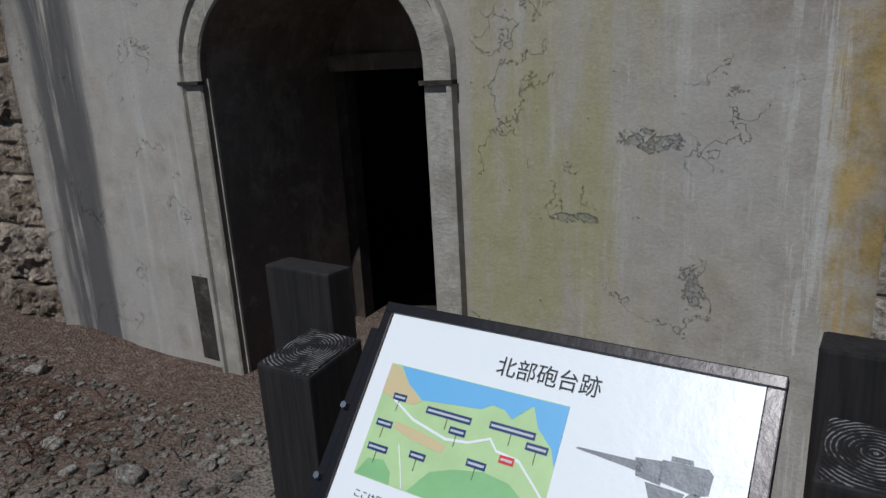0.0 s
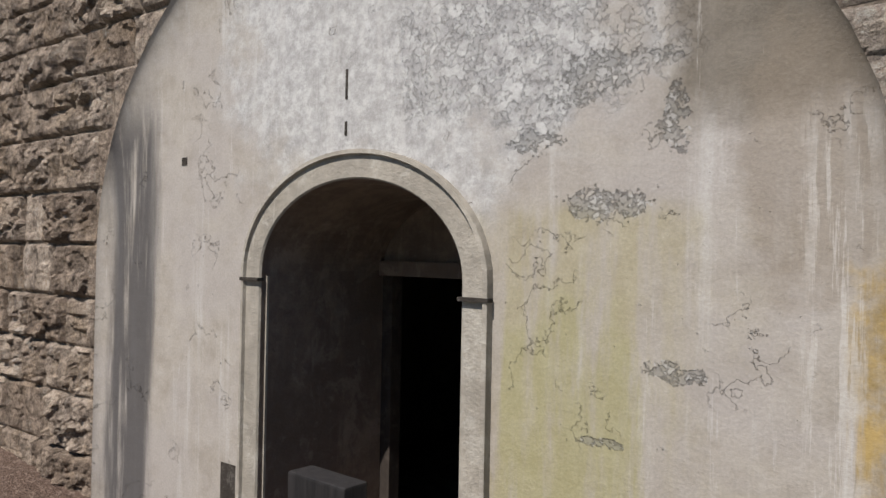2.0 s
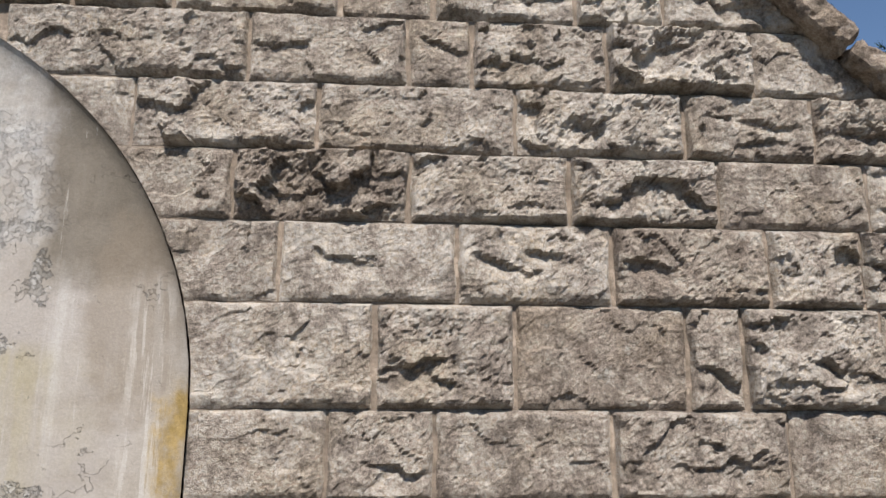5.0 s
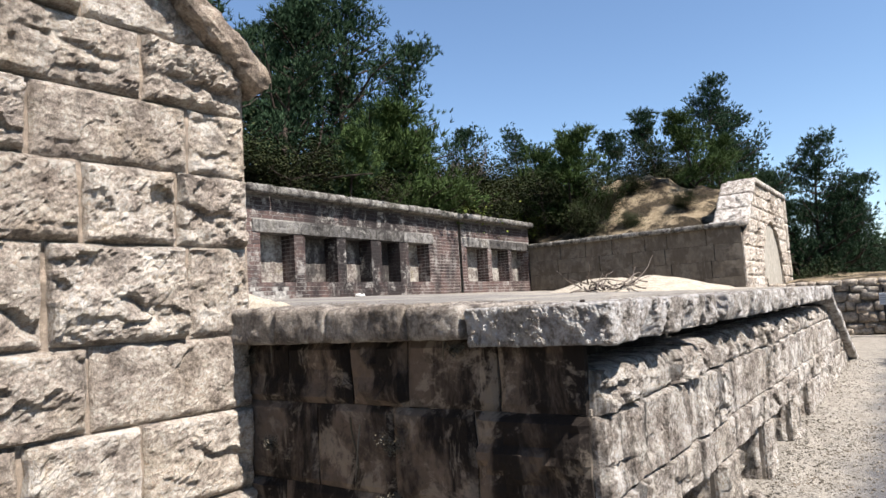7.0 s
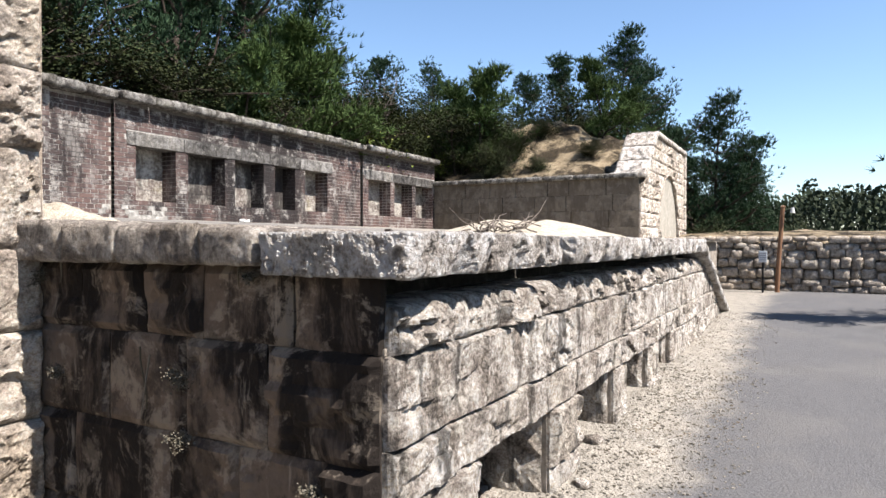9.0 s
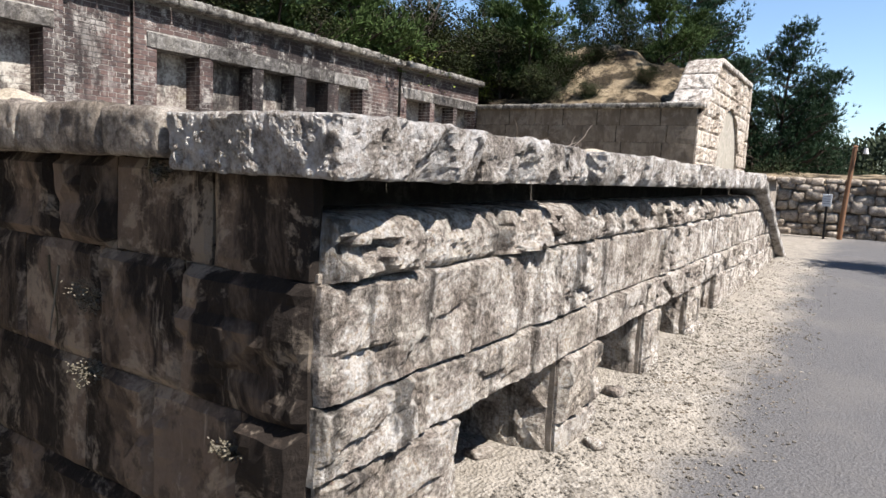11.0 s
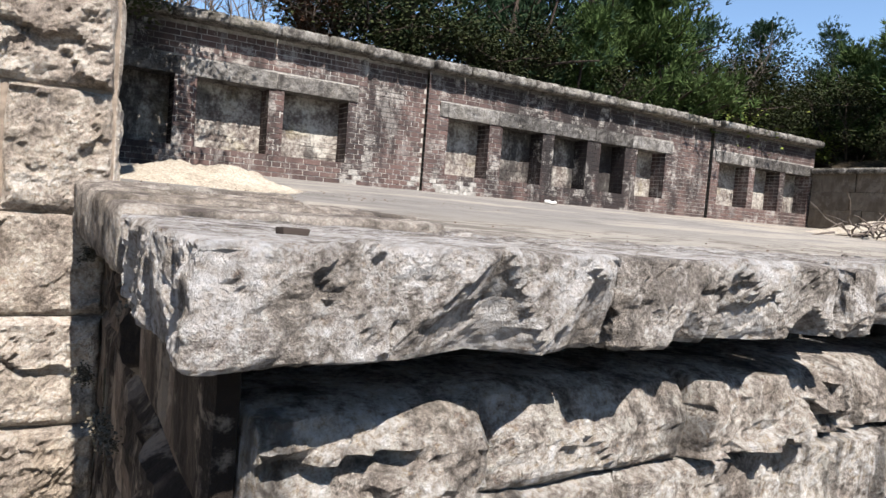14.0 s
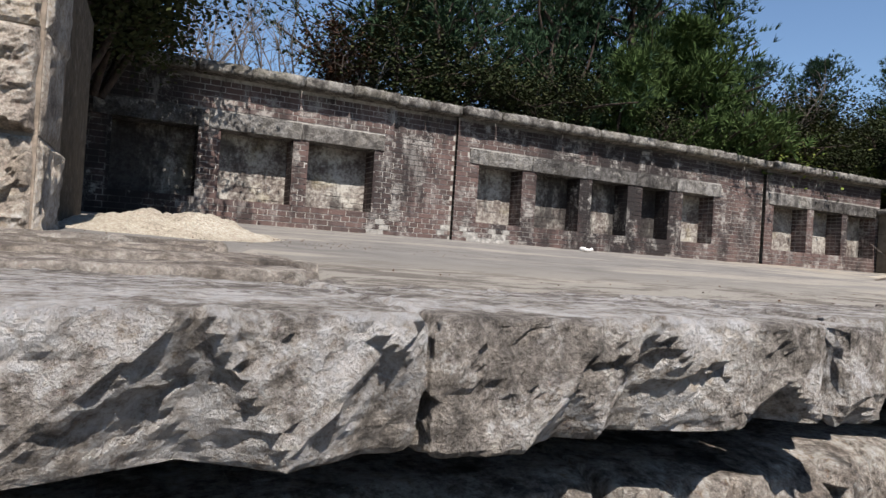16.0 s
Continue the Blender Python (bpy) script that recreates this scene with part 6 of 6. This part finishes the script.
tagged(solid("dry_brush", V, F, M_DEAD), "dry reddish-brown weeds on the earth beside the arch", "weeds", kind="stuff")
# sand heap in the corner by the magazine
hv, hf, hn = [], [], 30
for j in range(hn):
    for i in range(hn * 2):
        u, w = i / (hn * 2 - 1) * 2 - 1, j / (hn - 1) * 2 - 1
        x, y = 4.4 + 0.72 * u, 3.3 + 0.7 * w
        h_ = 0.115 * max(0.0, 1 - (u * 1.05 + 0.25) ** 2 * 1.0 - w * w) ** 1.2 * (1 + 0.6 * fbm(Vector((x * 3.5, y * 3.5, 4)), 5)) + 0.012 * fbm(Vector((x * 13, y * 13, 2)), 4)
        hv.append((x, y, floor_z(x, y) - 0.02 + h_))
for j in range(hn - 1):
    for i in range(hn * 2 - 1):
        a = j * hn * 2 + i
        hf.append((a, a + 1, a + hn * 2 + 1, a + hn * 2))


def sand_mat():
    """Coarse pale sand with grit and a few dark bits of litter."""
    m = Mat("heaped_sand", 0.97, spec=0.1)
    big, grit = m.noise(m.pos, 6, 8, 0.72), m.voronoi(m.pos, 70)
    c = m.ramp(big, [(0.32, (0.38, 0.325, 0.25)), (0.5, (0.55, 0.485, 0.385)), (0.7, (0.66, 0.595, 0.49))])
    c = m.mix(0.55, c, m.ramp(m.noise(m.pos, 85, 5, 0.75), [(0.35, 0.12), (0.5, 0.5), (0.65, 0.9)]), "OVERLAY")
    c = m.mix(m.math("MULTIPLY", m.step(m.noise(m.pos, 15, 8, 0.78), 0.61, 0.66), 0.6), c, (0.15, 0.12, 0.095))
    m.bump(m.math("ADD", m.math("MULTIPLY", grit, 0.5), m.noise(m.pos, 26, 8, 0.78)), 0.025)
    return m.colour(c)


M_SAND = sand_mat()
tagged(solid("sand_mound", hv, hf, M_SAND, smooth=True), "low heap of pale sand against the magazine wall", "sand mound")
# sandy hump with a pile of cut branches on the platform
sv, sf = [], []
for j in range(24):
    for i in range(36):
        u, w = i / 35 * 2 - 1, j / 23 * 2 - 1
        x, y = 14.6 + 3.0 * u, 3.6 + 1.7 * w
        sv.append((x, y, floor_z(x, y) - 0.03 + 0.28 * max(0.0, 1 - u * u - w * w) * (1 + 0.4 * fbm(Vector((x, y, 8)), 4))))
for j in range(23):
    for i in range(35):
        a = j * 36 + i
        sf.append((a, a + 1, a + 37, a + 36))
tagged(solid("sand_hump", sv, sf, M_SAND, smooth=True), "wide low spread of pale sand on the platform floor", "sand")
twigs = empty("branch_pile", "tangled pile of cut bare branches lying on the platform sand", "branches")
for k in range(60):
    p = Vector((12.0 + rng.gauss(0, 0.55), 3.3 + rng.gauss(0, 0.25), 0))
    p.z = floor_z(p.x, p.y) + 0.02 + rng.uniform(0, 0.14)
    a = rng.gauss(0, 0.6) + (math.pi if rng.random() < 0.5 else 0)
    lim, d = limb_path(p, Vector((math.cos(a), math.sin(a), rng.uniform(-0.02, 0.22))), rng.uniform(0.4, 0.95), rng, 5, -0.05, 0.2)
    v, f = tube(lim, [0.014, 0.012, 0.009, 0.007, 0.005, 0.003], 5)
    solid("branch", v, f, M_TWIG, twigs)
can = empty("cloth_scrap", "crumpled white scrap lying on the platform floor", "litter")
v, f = slab(-0.11, 0.11, -0.05, 0.05, 0, 0.06, 0.02, 0.03, 0.03, 333, 1.0)
m = Matrix.Translation((9.76, 6.78, floor_z(9.76, 6.78))) @ Matrix.Rotation(0.4, 4, "Z")
solid("scrap", [m @ p for p in v], f, M_CAN, can, smooth=True)
# leaf litter patches on the floor and coping
V, F = [], []
for k in range(1100):
    x, y = (rng.gauss(4.75, 0.55), rng.gauss(2.9, 0.22)) if k < 300 else (rng.uniform(4.4, 11), 0.74 + 0.3 * abs(rng.gauss(0, 1)))
    if k > 480:
        x, y = rng.uniform(3.9, 15), rng.gauss(7.7, 0.12)
    p = Vector((x, min(y, 7.85), floor_z(x, min(y, 7.85)) + 0.006))
    leaf(V, F, p, rng, 0.009)
tagged(solid("leaf_litter", V, F, M_DEAD), "dry brown leaf litter on the platform", "leaf litter", kind="stuff")


def tuft(x, y, z, r, seed, n=420):
    """A pale tuft in place of a sunlit patch of wall: a few arching stems, each with its spray of small leaves."""
    rng = random.Random(seed)
    tuft_ob = empty("wall_plant", "small pale leafy tuft standing in for a sunlit patch of wall", "plant", "plants in the wall joints")
    for _ in range(7):
        lim, d = limb_path(Vector((x + 0.03, y, z - r * 0.6)), Vector((-0.7, rng.gauss(0, 0.7), rng.uniform(0.1, 1.2))), r * rng.uniform(1.2, 2.0), rng, 5, 0, 0.22)
        solid("stem", *tube(lim, [0.0018] * 5 + [0.001], 3), M_TUFT, tuft_ob)
        V, F = [], []
        for q in range(n // 7):
            p = lim[rng.randrange(2, 6)] + Vector((rng.gauss(0, r * 0.2), rng.gauss(0, r * 0.28), rng.gauss(0, r * 0.28)))
            leaf(V, F, p, rng, 0.0095)
        spray = solid("leaves", V, F, M_TUFT, tuft_ob)
        spray["kind"] = "stuff"
    return tuft_ob


# added tufts that imitate spots of grazing sun on the return wall
for k, (y, z, r) in enumerate(((1.98, 1.0, 0.045), (1.16, 1.03, 0.055), (1.17, 0.8, 0.045), (0.8, 1.46, 0.03), (2.1, 1.42, 0.035), (0.5, 0.7, 0.04))):
    tuft(3.62, y, z, r, 400 + k)
for k, (y, z, ln) in enumerate(((1.42, 1.15, 0.32), (1.36, 1.12, 0.26), (1.95, 1.5, 0.1), (0.86, 1.5, 0.1))):
    rr = random.Random(k)
    lim, d = limb_path(Vector((3.635, y, z)), Vector((-0.12, 0.1, -1)), ln, rr, 6, 0, 0.12)
    v, f = tube(lim, [0.005, 0.004, 0.004, 0.003, 0.003, 0.002, 0.001], 4)
    tagged(solid("hanging_root", v, f, M_TUFT), "thin pale dry root hanging down the wall", "root", "hanging roots")

# ---- bricks of the north parapet, the nearest as single pieces ----
BL, BH, JT = 0.225, 0.060, 0.0105
unit = {}


def brick_mesh(w, key):
    if key not in unit:
        unit[key] = mesh_data("brick", *box_vf(0, w, 0, 0.05, 0, BH), M_BRICK)
    return unit[key]


BV, BF_, singles = [], [], 0
rng = random.Random(8)
row, z = 0, 1.86
pieces = []
while z + BH < 3.66:
    for a, b, d in BAYS:
        header = d > 0 and row % 2 == 0 or row % 3 == 0
        x = a + (0.0 if row % 2 else -BL / 4)
        while x < b:
            w = (BL - JT) / 2 if header else BL
            x0, x1 = max(a, x), min(b, x + w)
            for o in NICHES:
                if NZ0 + 0.004 < z + BH / 2 < NZ1:
                    if o[0] <= x0 < o[1]:
                        x0 = o[1]
                    if o[0] < x1 <= o[1]:
                        x1 = o[0]
                    if x0 < o[0] and x1 > o[1]:
                        x1 = o[0]
            if NZ1 - 0.02 < z + BH / 2 < 3.25:
                for o in LINTELS:
                    if o[0] <= x0 < o[1]:
                        x0 = o[1]
                    if o[0] < x1 <= o[1]:
                        x1 = o[0]
            if x1 - x0 > 0.04:
                pieces.append((x0, x1, PY1 + d + rng.uniform(0, 0.003), z))
            x += w + JT
    z += BH + JT
    row += 1
count = 0
for x0, x1, y, z in pieces:
    w = round((x1 - x0) / 0.02) * 0.02
    if 5.0 < x0 < 8.3 and 2.2 < z < 3.1 and count < 300:
        count += 1
        ob = new("brick", brick_mesh(w, w))
        ob.location = (x0, y, z)
        ob.scale = ((x1 - x0) / w, 1, 1)
        ob.parent = north
    else:
        join(BV, BF_, *box_vf(x0, x1, y, y + (0.08 if min(abs(x0 - 8.3), abs(x0 - 14.65)) < 0.002 else 0.05), z, z + BH))
tagged(solid("bricks", BV, BF_, M_BRICK, north), "dark red bricks with pale joints", kind="stuff")
# reveals and backs of the niches, in brick courses
WV, WF, RV, RF = [], [], [], []
z = NZ0 - 0.005
row = 0
while z + BH < NZ1 + 0.03:
    for a, b in NICHES:
        x = a + (-0.11 if row % 2 else 0)
        while x < b:
            x0, x1 = max(a, x), min(b, x + BL)
            if x1 - x0 > 0.02:
                join(WV, WF, *box_vf(x0, x1, PY1 + ND + rng.uniform(0, 0.006), PY1 + ND + 0.04, z, z + BH))
            x += BL + JT
        for s0 in (a, b):
            xx = (s0 - 0.03, s0 + 0.004) if s0 == a else (s0 - 0.004, s0 + 0.03)
            for y0, y1 in ((PY1 + 0.006, PY1 + 0.11), (PY1 + 0.12, PY1 + 0.225), (PY1 + 0.235, PY1 + ND)):
                join(RV, RF, *box_vf(*xx, y0, y1, z, z + BH))
    z += BH + JT
    row += 1
tagged(solid("niche_bricks", WV, WF, M_WASH, north), "lime-washed bricks of the niche backs", kind="stuff")
tagged(solid("reveal_bricks", RV, RF, M_BRICK, north), "dark bricks of the niche sides", kind="stuff")
# remains of white render on single bricks at the foot of the parapet
rr = random.Random(4)
for x0, x1, y, z in pieces:
    if 6.9 < x0 < 9.3 and z < 2.14 and rr.random() < 0.3 * (1.25 - (z - 1.86) * 3.2) or 8.3 < x0 < 8.5 and 2.2 < z < 2.27:
        v, f = box_vf(x0 - 0.004, x1 + 0.004 * rr.random(), y - 0.0035, y + 0.01, z - 0.004, z + BH + 0.006 * rr.random())
        solid("render_patch", v, f, M_WHITE_OLD, north, "flaked white render patch")

# a dark brown chip of wood lying on the coping
chip = bev_box(-0.023, 0.023, -0.01, 0.01, 0.0, 0.014, 0.003, 2)
for q in chip.verts:
    q.co += Vector((0.006 * q.co.z / 0.019 * (1 if q.co.x > 0 else -0.4), 0, 0.003 * noise.noise(q.co * 40)))
chip.transform(Matrix.Translation((3.762, 0.275, 1.619)) @ Matrix.Rotation(0.35, 4, "Z"))
tagged(part("wood_chip", chip, plain("dark_chip", (0.05, 0.036, 0.028), 0.8), None), "small dark brown chip of wood lying on the coping", "debris")
